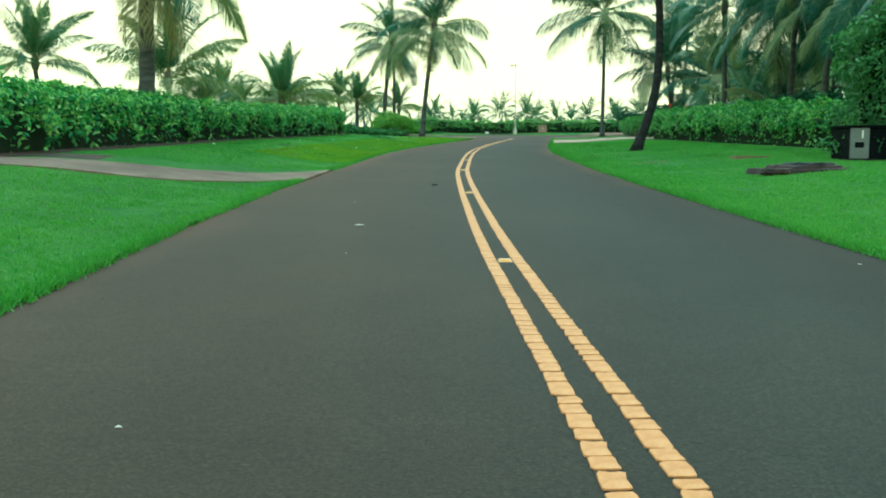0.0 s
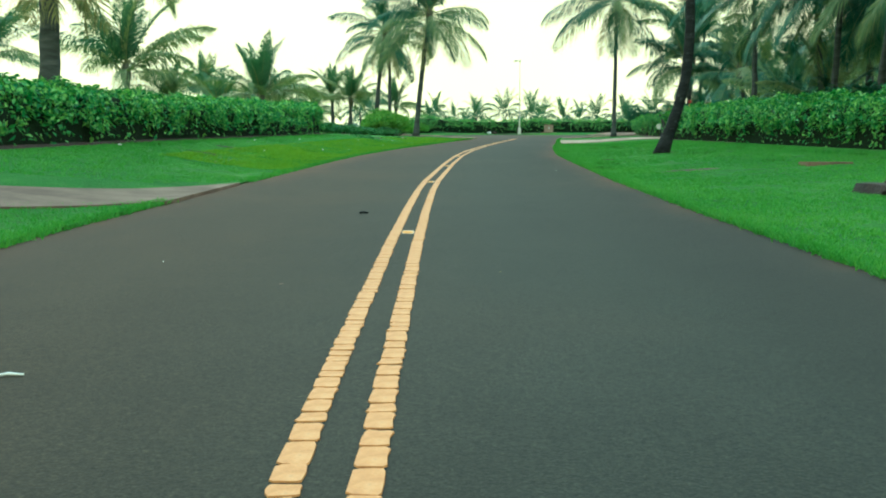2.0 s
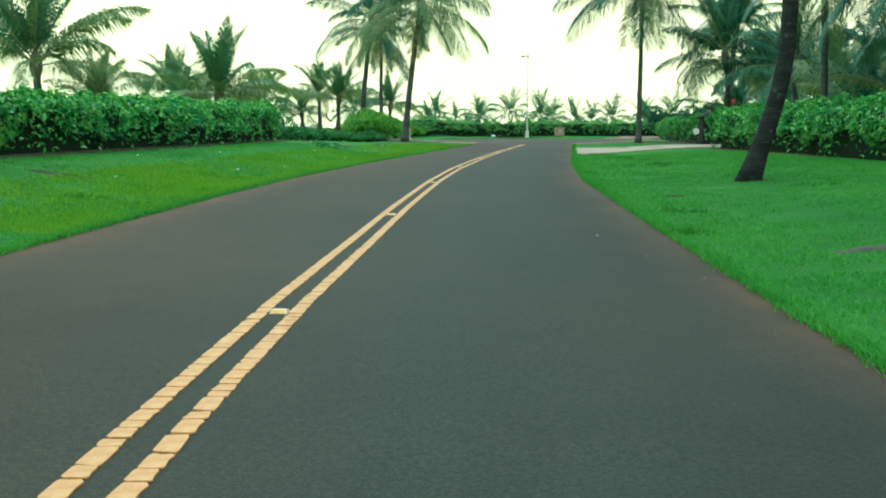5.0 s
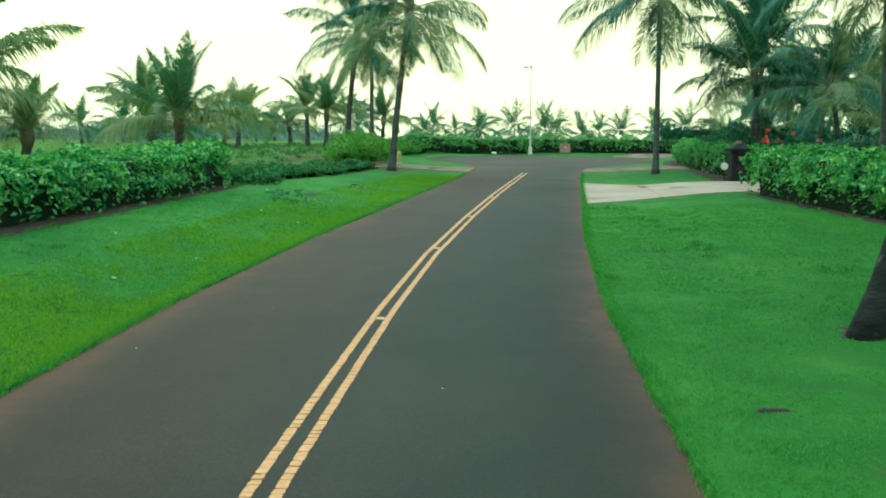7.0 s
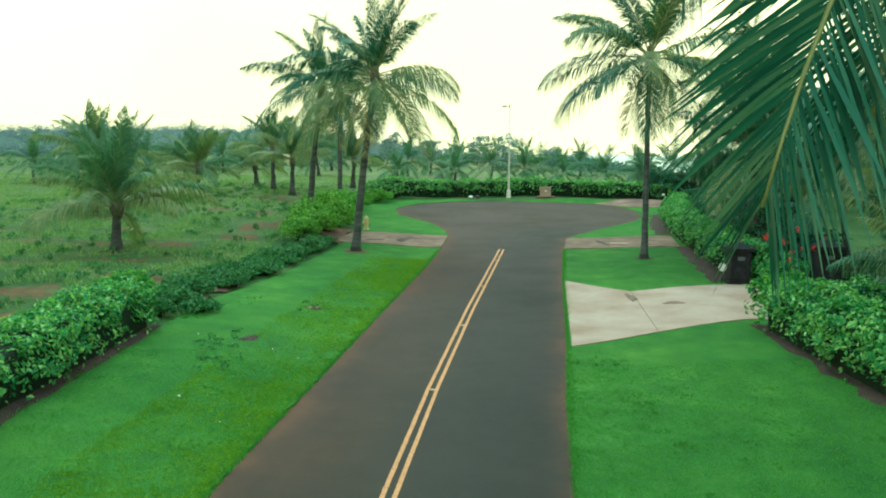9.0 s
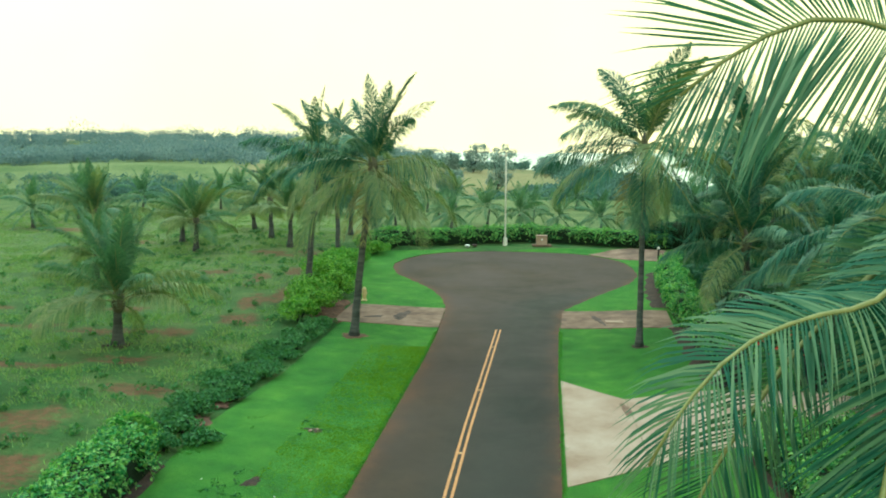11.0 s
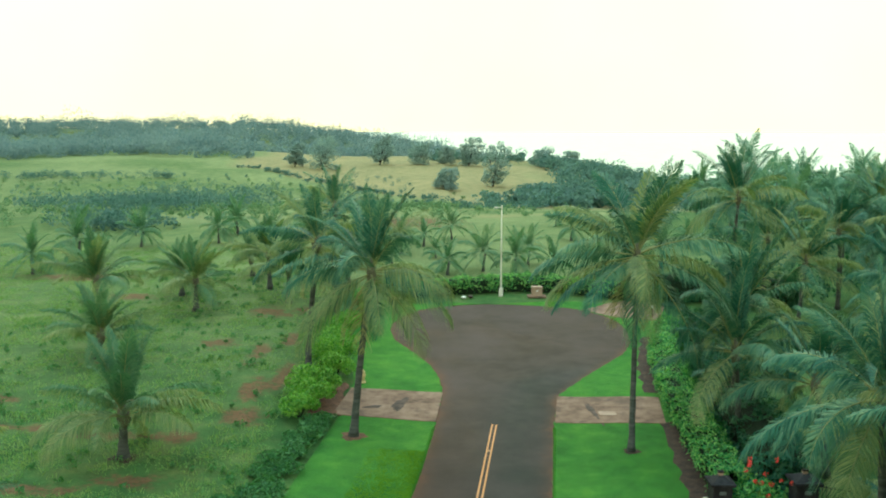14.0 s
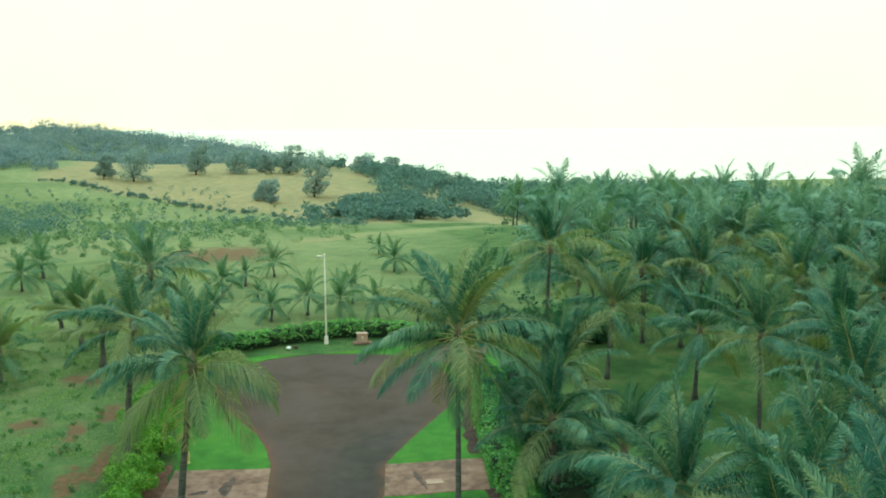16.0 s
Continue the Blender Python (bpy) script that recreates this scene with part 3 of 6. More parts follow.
def slab(name, corners, material, label, rise=0.055, parent=None):
    bm = bmesh.new()
    f = bm.faces.new([bm.verts.new((x, y, 0)) for x, y in corners])
    bmesh.ops.triangulate(bm, faces=[f])
    for _ in range(3):
        bmesh.ops.subdivide_edges(bm, edges=bm.edges[:], cuts=1, use_grid_fill=True)
    bmesh.ops.triangulate(bm, faces=bm.faces[:])
    top = bm.faces[:]
    for v in bm.verts:
        v.co.z = lie_at(v.co.x, v.co.y) + 0.044 + (rise - 0.044) * float(smooth(0.0, 0.7, abs(road_gap(np.float64(v.co.x), np.float64(v.co.y)))))
    ext = bmesh.ops.extrude_face_region(bm, geom=top)
    for v in (g for g in ext["geom"] if isinstance(g, bmesh.types.BMVert)):
        v.co.z -= 0.12
    return solid(name, bm, material, label, "driveway", "structure")


slab("driveway_1", [(-2.5, 16.2), (-2.44, 19.6), (-3.4, 17.8), (-4.6, 16.1), (-6.0, 15.0), (-7.5, 14.4), (-11, 13.9), (-11, 12.2), (-6.1, 12.9), (-4.5, 13.8), (-3.4, 15.2)], EARTHY_CONCRETE, "weathered red-stained concrete driveway through the verge")
slab("driveway_2", [(6.05, 50.1), (7.25, 60.55), (9.26, 57.85), (8.75, 51.45)], CONCRETE, "pale concrete driveway apron meeting the asphalt")
slab("driveway_3", [(8.77, 51.45), (9.28, 57.85), (13.2, 58.72), (17.0, 58.35), (18.6, 57.0), (18.2, 53.6), (17, 52.6), (11.8, 52.75)], CONCRETE, "pale concrete driveway leading to black gate pillars")
slab("driveway_4", [(2.4, 69.8), (2.8, 74.4), (-2.3, 74.6), (-2.9, 70.3)], DIRTY_CONCRETE, "red-stained concrete driveway apron beside a palm")
slab("driveway_5", [(8.45, 69.6), (9.1, 73.7), (14.5, 72.9), (13.9, 68.9)], DIRTY_CONCRETE, "red-stained concrete driveway apron across the verge")
slab("driveway_6", [(13.8, 94.4), (15.6, 92.2), (18.8, 90.4), (20.5, 95.0), (17.5, 96.4)], DIRTY_CONCRETE, "pale concrete driveway off the turning circle")


# ---- palms ----
def frond_shape(seed, pairs, rise, droop, width, twist, ragged, length=4.0, limp=0.8, spread_out=0.86, turn=0.0, sweep=0.42):
    """One palm frond that leaves along +x at the angle rise and arches down; its leaflets hang by their weight."""
    rng = np.random.default_rng(seed)
    steps = 15
    s = np.linspace(0, 1, steps)
    ang = radians(rise) - 1.2 * droop * s ** 1.7
    step = length / (steps - 1)
    px = np.concatenate([[0], np.cumsum(np.cos((ang[1:] + ang[:-1]) / 2) * step)])
    pz = np.concatenate([[0], np.cumsum(np.sin((ang[1:] + ang[:-1]) / 2) * step)])
    py = 0.12 * length * twist * s ** 2
    V, F = [], []
    r = 0.036 * (1 - 0.85 * s)
    for i in range(steps):
        up = (-math.sin(ang[i]), math.cos(ang[i]))
        for a in (90, 210, 330):
            c, q = r[i] * math.cos(radians(a)), r[i] * math.sin(radians(a))
            V.append((px[i] + q * up[0], py[i] + c, pz[i] + q * up[1]))
    for i in range(steps - 1):
        for j in range(3):
            a, b = i * 3 + j, i * 3 + (j + 1) % 3
            F.append((a, b, b + 3))
            F.append((a, b + 3, a + 3))
    stalk = len(F)
    down = np.array([0, 0, -1.0])
    for i in range(pairs):
        u = 0.14 + 0.85 * (i + 0.5) / pairs
        x, y, z = np.interp(u, s, px), np.interp(u, s, py), np.interp(u, s, pz)
        a = np.interp(u, s, ang)
        t = np.array([math.cos(a), 0.24 * twist * u, math.sin(a)])
        lift, across = np.array([-math.sin(a), 0, math.cos(a)]), np.array([0.0, 1.0, 0.0])
        tc, ts = math.cos(radians(turn)), math.sin(radians(turn))
        up, across = tc * lift + ts * across, tc * across - ts * lift
        for side in (-1, 1):
            if rng.random() < 0.03 + 0.12 * ragged:
                continue
            size = spread_out * (0.42 + 1.0 * math.sin(math.pi * min(1, 0.1 + u * 0.92)) ** 0.8) * rng.uniform(0.82, 1.1) * (1 if u < 0.82 else 1 - 2.6 * (u - 0.82))
            lean = sweep + 0.5 * u + rng.normal(0, 0.07)
            out = across * side * math.cos(lean) + t * math.sin(lean) + up * (0.22 + rng.normal(0, 0.1))
            out /= np.linalg.norm(out)
            sag = limp + 0.6 * ragged * rng.random() + rng.normal(0, 0.12)
            b0 = np.array([x, y, z]) + rng.normal(0, 0.01, 3)
            m0 = b0 + out * size * 0.5 + down * size * 0.1 * sag
            e0 = b0 + out * size * 0.82 + down * size * 0.48 * sag
            w = t * width * 0.5 + up * width * 0.12 * side
            k = len(V)
            V += [tuple(b0 - w * 0.6), tuple(b0 + w * 0.6), tuple(m0 - w), tuple(m0 + w), tuple(e0)]
            F += [(k, k + 1, k + 3), (k, k + 3, k + 2), (k + 2, k + 3, k + 4)]
    return V, F, stalk


def frond_mesh(seed, pairs, rise, droop, width, twist, ragged, leaf, length=4.0, limp=0.8, spread_out=0.86, turn=0.0, sweep=0.42):
    V, F, stalk = frond_shape(seed, pairs, rise, droop, width, twist, ragged, length, limp, spread_out, turn, sweep)
    me = raw("frond", V, F)
    me.materials.append(leaf)
    me.materials.append(RACHIS)
    me.polygons.foreach_set("material_index", [1] * stalk + [0] * (len(F) - stalk))
    return me


RISES = [(84, 0.22), (72, 0.42), (60, 0.62), (45, 0.8), (28, 0.94), (9, 1.0), (-12, 0.85), (-32, 0.65), (-55, 0.4)]
TURNS = (-20, 17)
FRONDS = [[frond_mesh(20 + 5 * i + j, 124, e + 4 * j - 2, d * (0.88 + 0.24 * j), 0.037, 0.7 * j - 0.35, 0.35, FROND, limp=0.5 if e > 50 else 0.85 if e > 40 else 1.2, spread_out=0.74, turn=TURNS[j], sweep=0.66 if e > 40 else 0.48) for j in (0, 1)] for i, (e, d) in enumerate(RISES)]
FIELD_FRONDS = [[frond_mesh(220 + 5 * i + j, 124, e, d, 0.043, 0.7 * j - 0.35, 0.35, FIELD_FROND, limp=0.5 if e > 50 else 0.85 if e > 40 else 1.1, spread_out=0.74, turn=TURNS[j], sweep=0.66 if e > 40 else 0.48) for j in (0, 1)] for i, (e, d) in enumerate(RISES)]
AGED_FRONDS = [[frond_mesh(120 + 5 * i + j, 110, e, d, 0.036, 0.8 * j - 0.4, 0.5, AGED_FROND, limp=0.55 if e > 50 else 1.2, spread_out=0.74, turn=TURNS[j], sweep=0.66 if e > 40 else 0.48) for j in (0, 1)] for i, (e, d) in enumerate(RISES)]
DEAD_FRONDS = [frond_mesh(150 + i, 40, e, d, 0.055, tw, 1.0, OLD_FROND) for i, (e, d, tw) in enumerate([(-58, 0.45, 0.5), (-70, 0.25, -0.4)])]
FAR_FRONDS = [frond_mesh(190 + i, 54, e, d, 0.075, 0.3, 0.3, FROND, limp=0.4 if e > 50 else 0.9, spread_out=0.72, turn=(20, -20)[i % 2], sweep=0.62 if e > 50 else 0.46) for i, (e, d) in enumerate([(80, 0.4), (63, 0.75), (43, 0.95), (21, 1.0), (-5, 0.85), (-30, 0.65)])]


def trunk_shape(height, lean, radius, rng, flare=1.7, bend=0.5):
    bm = bmesh.new()
    n = max(8, int(height * 2.2))
    pts, rad = [], []
    for i in range(n + 1):
        u = i / n
        c = u * bend + (1 - bend) * u * u if bend < 1 else u
        pts.append((lean[0] * c + rng.normal(0, 0.012), lean[1] * c + rng.normal(0, 0.012), height * u - 0.1 * (1 - u)))
        rad.append(radius * (1 - 0.35 * u) * (1 + (flare - 1) * math.exp(-u * height / 0.35)) * (1 + 0.05 * (i % 2)))
    return tube(bm, pts, rad, 10)


PALM_GROUP = "coconut palms"


def bent_trunk(path, radius, flare=1.7):
    """A trunk through given offsets: across, along, up."""
    zs = np.linspace(-0.1, path[-1][2], 26)
    up = [p[2] for p in path]
    pts = [(float(np.interp(z, up, [p[0] for p in path])), float(np.interp(z, up, [p[1] for p in path])), float(z)) for z in zs]
    for _ in range(3):
        pts = [pts[0]] + [tuple((np.array(a) + 2 * np.array(b) + np.array(c)) / 4) for a, b, c in zip(pts, pts[1:], pts[2:])] + [pts[-1]]
    rad = [radius * (1 - 0.3 * max(0, z) / path[-1][2]) * (1 + (flare - 1) * math.exp(-max(0, z) / 0.3)) * (1 + 0.05 * (i % 2)) for i, z in enumerate(zs)]
    return tube(bmesh.new(), pts, rad, 12)


def palm(x, y, height, lean=(0, 0), size=1.0, count=20, seed=0, skirt=0, label="", radius=0.15, wind=0.0, low=-42, bark=None, flare=1.7, name="coconut_palm", bend=0.5, spread=None, path=None, aged=0.14, field=False, bunch=1.1):
    """A coconut palm: trunk, a fibrous heart and fronds set round it from upright to hanging."""
    rng = np.random.default_rng(seed)
    base = thing(name, (x, y, lie_at(x, y) - 0.03), label or "coconut palm with a slim grey trunk and arching green fronds", "palm tree", PALM_GROUP)
    part("trunk", bent_trunk(path, radius, flare) if path else trunk_shape(height, lean, radius, rng, flare, bend), bark or BARK, base, smoothed=True)
    top = Vector((lean[0], lean[1], height))
    heart = bmesh.new()
    tube(heart, [top + Vector((0, 0, -0.45)), top + Vector((0, 0, -0.1)), top + Vector((0, 0, 0.35)), top + Vector((0, 0, 0.75))], [radius * 0.8, radius * 1.35, radius * 1.1, 0.03], 8)
    part("heart", heart, FIBRE, base, smoothed=True)
    for i in range(count + skirt):
        hang = i >= count
        u = (i + 0.5) / count if not hang else 1.0
        az = i * 2.39996 + rng.normal(0, 0.18)
        el = 84 - (84 - low) * u ** bunch + rng.normal(0, 8)
        k = 1.22 * size * rng.uniform(0.86, 1.1) * (0.82 + 0.18 * min(1, u * 2.2))
        near = min(range(len(RISES)), key=lambda q: abs(RISES[q][0] - el))
        me = (FIELD_FRONDS if field else FRONDS)[near][int(rng.integers(2))]
        if (u > 0.78 and rng.random() < 0.35) or rng.random() < aged * (0.2 + 1.6 * u):
            me = AGED_FRONDS[near][int(rng.integers(2))]
        if hang:
            k *= 0.75
            me = DEAD_FRONDS[int(rng.integers(2))] if rng.random() < 0.6 else FRONDS[8][int(rng.integers(2))]
        if spread and not hang:
            az = spread[0] + (spread[1] - spread[0]) * ((i * 0.618034) % 1.0)
        ob = part("frond", me, None, base)
        m = Matrix.Rotation(az, 4, "Z") @ Matrix.Rotation(rng.normal(0, 0.07), 4, "Y") @ Matrix.Rotation(rng.normal(0, 0.12), 4, "X")
        if wind:
            m = Matrix.Rotation(wind * (0.5 + 0.5 * u), 4, (0, 1, 0)) @ m
        ob.matrix_local = Matrix.Translation(top + Vector((0, 0, 0.25 - 0.3 * u))) @ m @ Matrix.Scale(k, 4)
    return base


YOUNG = "young coconut palm with a short trunk and broad green crown"
TALL = "tall slender coconut palm with a drooping green crown"
palm(-1.58, 67.5, 8.0, (0.95, -0.1), 1.0, 27, 1, 5, "tall coconut palm on the verge with hanging old fronds", radius=0.19, bend=0.75, low=-38, aged=0.42, bunch=1.25)
palm(11.43, 65.5, 8.9, (0.35, 1.6), 1.1, 27, 2, 4, "tall thin coconut palm on the verge beside the driveway", radius=0.145, wind=0.07, low=-38, aged=0.42, bunch=1.2)
palm(-5.0, 76.5, 7.6, (0.7, 0.0), 0.92, 21, 3, 5, TALL, radius=0.19, low=-36, aged=0.5)
palm(-4.8, 90.0, 8.2, (0.0, 0.0), 0.85, 20, 4, 5, TALL, radius=0.18, aged=0.5)
palm(-11.3, 63.6, 1.9, (0.1, 0.0), 0.88, 28, 5, 0, YOUNG, radius=0.22, low=-2, aged=0.3, field=True, bunch=1.3)
near_palm = palm(6.6, 31.35, 9.35, (0.75, 1.8), 1.1, 13, 6, 0, "coconut palm with a dark leaning trunk over the lawn", radius=0.155, bark=DARK_BARK, flare=1.6, spread=(-1.5, 1.2),
                 path=[(0, 0, 0), (0.38, 0.25, 0.8), (0.82, 0.55, 2.0), (1.02, 0.95, 3.6), (1.05, 1.4, 5.5), (0.75, 1.8, 9.35)])


def hanging_frond(path, length, pairs, seed, sag, open_lean, broad, facing=(-0.3, -0.95, 0.1)):
    """A long frond along a smooth line; its leaflets spread in the plane that faces the given way, and sag."""
    rng = np.random.default_rng(seed)
    ctrl = np.array(path, dtype=float)
    knots = np.concatenate([[0], np.cumsum(np.linalg.norm(np.diff(ctrl, axis=0), axis=1))])
    fine = np.column_stack([np.interp(np.linspace(0, knots[-1], 61), knots, ctrl[:, k]) for k in range(3)])
    for _ in range(6):
        fine[1:-1] = (fine[:-2] + 2 * fine[1:-1] + fine[2:]) / 4
    s = np.linspace(0, 1, len(fine))
    stalk = tube(bmesh.new(), [tuple(q) for q in fine[::3]], [0.034 * (1 - 0.85 * u) + 0.004 for u in s[::3]], 6)
    tang = np.gradient(fine, axis=0)
    tang /= np.linalg.norm(tang, axis=1, keepdims=True)
    face = np.array(facing) / np.linalg.norm(facing)
    V, F = [], []
    for i in range(pairs):
        u = 0.12 + 0.875 * (i + 0.5) / pairs
        at, t = (np.array([np.interp(u, s, a[:, k]) for k in range(3)]) for a in (fine, tang))
        across = np.cross(face, t)
        across /= np.linalg.norm(across)
        for side in (-1, 1):
            if rng.random() < 0.03:
                continue
            left = (1 - u) * knots[-1]
            near_tip = math.exp(-(left / 0.55) ** 2)
            size = length * (0.55 + 0.45 * min(1, left / 0.8)) * rng.uniform(0.88, 1.06) * min(1, 0.5 + 1.4 * u)
            lean = open_lean + (1.25 - open_lean) * near_tip + rng.normal(0, 0.05)
            out = across * side * math.cos(lean) + t * math.sin(lean) + face * rng.normal(0.06, 0.07)
            out /= np.linalg.norm(out)
            droop = np.array([0, 0, -1.0]) * size * max(0.0, sag + rng.normal(0, 0.05))
            w = t * broad + face * broad * 0.4 * side
            mid, far, tip = at + out * size * 0.35 + droop * 0.08, at + out * size * 0.72 + droop * 0.42, at + out * size + droop
            k = len(V)
            V += [tuple(q) for q in (at - w * 0.5, at + w * 0.5, mid - w, mid + w, far - w * 0.75, far + w * 0.75, tip)]
            F += [(k, k + 1, k + 3), (k, k + 3, k + 2), (k + 2, k + 3, k + 5), (k + 2, k + 5, k + 4), (k + 4, k + 5, k + 6)]
    return stalk, raw("leaflets", V, F)


# the fronds that hang from the leaning palm over the lawn, in metres of the place
CROWN = (7.35, 33.15, 10.75)
for no, (course, reach, pairs, sag, spread_lean, broad) in enumerate([
        ([CROWN, (6.3, 31.9, 11.45), (5.4, 30.9, 11.5), (4.67, 30.3, 11.64), (4.3, 30.25, 11.69), (3.89, 30.22, 11.5), (3.62, 30.2, 11.27)], 0.92, 170, 0.1, 0.58, 0.0125),
        ([CROWN, (6.2, 32.1, 10.5), (5.13, 31.2, 10.02), (4.65, 31.0, 10.0), (4.2, 30.9, 9.84), (3.85, 30.8, 9.5), (3.65, 30.75, 9.15)], 0.62, 150, 0.3, 0.6, 0.0125),
        ([CROWN, (6.1, 31.9, 10.5), (5.2, 30.9, 9.5), (4.7, 30.3, 8.35), (4.42, 30.2, 7.75), (4.2, 30.15, 7.15), (4.05, 30.1, 6.62)], 0.93, 190, 0.12, 0.9, 0.022),
        ([CROWN, (5.9, 32.5, 10.2), (4.95, 31.9, 9.6), (4.4, 31.6, 9.0), (4.15, 31.6, 8.5), (4.0, 31.6, 8.05)], 0.72, 140, 0.2, 0.8, 0.015),
        ([CROWN, (6.3, 32.0, 10.4), (5.6, 31.0, 9.4), (5.05, 30.5, 8.45), (4.8, 30.4, 7.7), (4.66, 30.3, 7.05)], 0.95, 180, 0.12, 0.8, 0.022)]):
    stalk, leaves = hanging_frond(course, reach, pairs, 170 + no, sag, spread_lean, broad, (-0.15, -0.5, 0.85) if no == 1 else (-0.3, -0.95, 0.1))
    home = Matrix.Translation(near_palm.location).inverted()
    # the top frond takes the lit copy, the lower ones plain FROND
    ob = part("frond", leaves, LIT_FROND if no == 0 else FROND, near_palm, "long hanging feathered frond")
    ob.matrix_local = home
    part("frond_stalk", stalk, RACHIS, ob, "yellow-green midrib", True)
for i, (px, py, ph, ps) in enumerate([(-15.3, 91.3, 2.1, 0.85), (-17.8, 96.6, 1.7, 0.75), (-11.2, 99, 3.0, 0.85), (-8.9, 94.2, 2.6, 0.85), (-13.7, 104.5, 1.6, 0.7), (-5.0, 101, 2.2, 0.75),
                                      (-15.5, 52.0, 2.6, 1.1), (-9.4, 29.0, 6.2, 1.0), (-26, 59, 4.2, 1.1), (-14.6, 55.5, 1.2, 0.55), (-20.9, 87.7, 3.0, 0.95), (-18, 79, 1.4, 0.85)]):
    tall = ph > 5
    palm(px, py, ph, (0.2 * math.sin(i * 3), 0.2 * math.cos(i)), ps if tall else 0.9 * ps, 22 if tall else 25, 30 + i, 9 if tall else 0, "tall coconut palm behind the hedge with a skirt of old fronds" if tall else YOUNG, radius=0.27 if tall else 0.2, low=-30 if tall else 2, aged=0.6 if i in (0, 2, 3, 6) else 0.36, field=not tall, bunch=1.1 if tall else 1.45)
for i, (px, py, ph, ps) in enumerate([(15.6, 50.6, 7.3, 0.9), (16.9, 68.4, 6.3, 0.9), (33.5, 93.8, 6.0, 0.95), (31.2, 72.2, 6.2, 1.0), (22.6, 86.5, 9.3, 0.95), (16.6, 66.0, 4.6, 0.9), (31.1, 80, 4.6, 0.9), (27, 85.4, 5.0, 0.95),
                                      (19.2, 62.6, 4.0, 0.85), (20.0, 47, 7.2, 1.0), (15.9, 38.5, 6.8, 0.95), (18.5, 30, 7.4, 1.0), (22.6, 54, 6.3, 1.05), (29.5, 62.5, 6.6, 1.0), (24, 40, 6.8, 1.0),
                                      (36.7, 72.1, 6.2, 1.0), (41.3, 85.2, 6.5, 1.0), (47.9, 88.4, 6.5, 1.0), (37.0, 90.6, 6.5, 0.95), (43.8, 78.5, 6.8, 1.0), (45.5, 99.7, 7.0, 1.0), (42.4, 107, 6.5, 1.0), (27.3, 93.0, 5.5, 0.95), (36, 64.5, 6.0, 1.0), (16.8, 44.5, 7.4, 1.0), (20.5, 36, 7.0, 1.0), (17.5, 26.5, 6.6, 1.0), (23.5, 31, 8.0, 1.0), (27, 50, 8.0, 1.05), (17.5, 47, 7.4, 1.0), (24.6, 51, 7.2, 1.0), (15.9, 34, 6.6, 0.95)]):
    # beyond 76 m more yellowing fronds: yellower palms, plus haze put in as colour
    palm(px, py, ph, (0.6 * math.sin(i * 2.1), 0.6 * math.cos(i * 1.7)), ps, 28 if py < 60 else 22, 60 + i, 0, "coconut palm among the dense planting behind the hedge", radius=0.15, aged=0.3 if py > 76 else 0.1, low=-55 if py < 60 else -26, bunch=1.5)


# ---- hedges ----
def resample(path, step):
    path = [Vector((*p, 0)) for p in path]
    out = [path[0]]
    for a, b in zip(path, path[1:]):
        n = max(1, int((b - a).length / step))
        out += [a.lerp(b, (i + 1) / n) for i in range(n)]
    return out


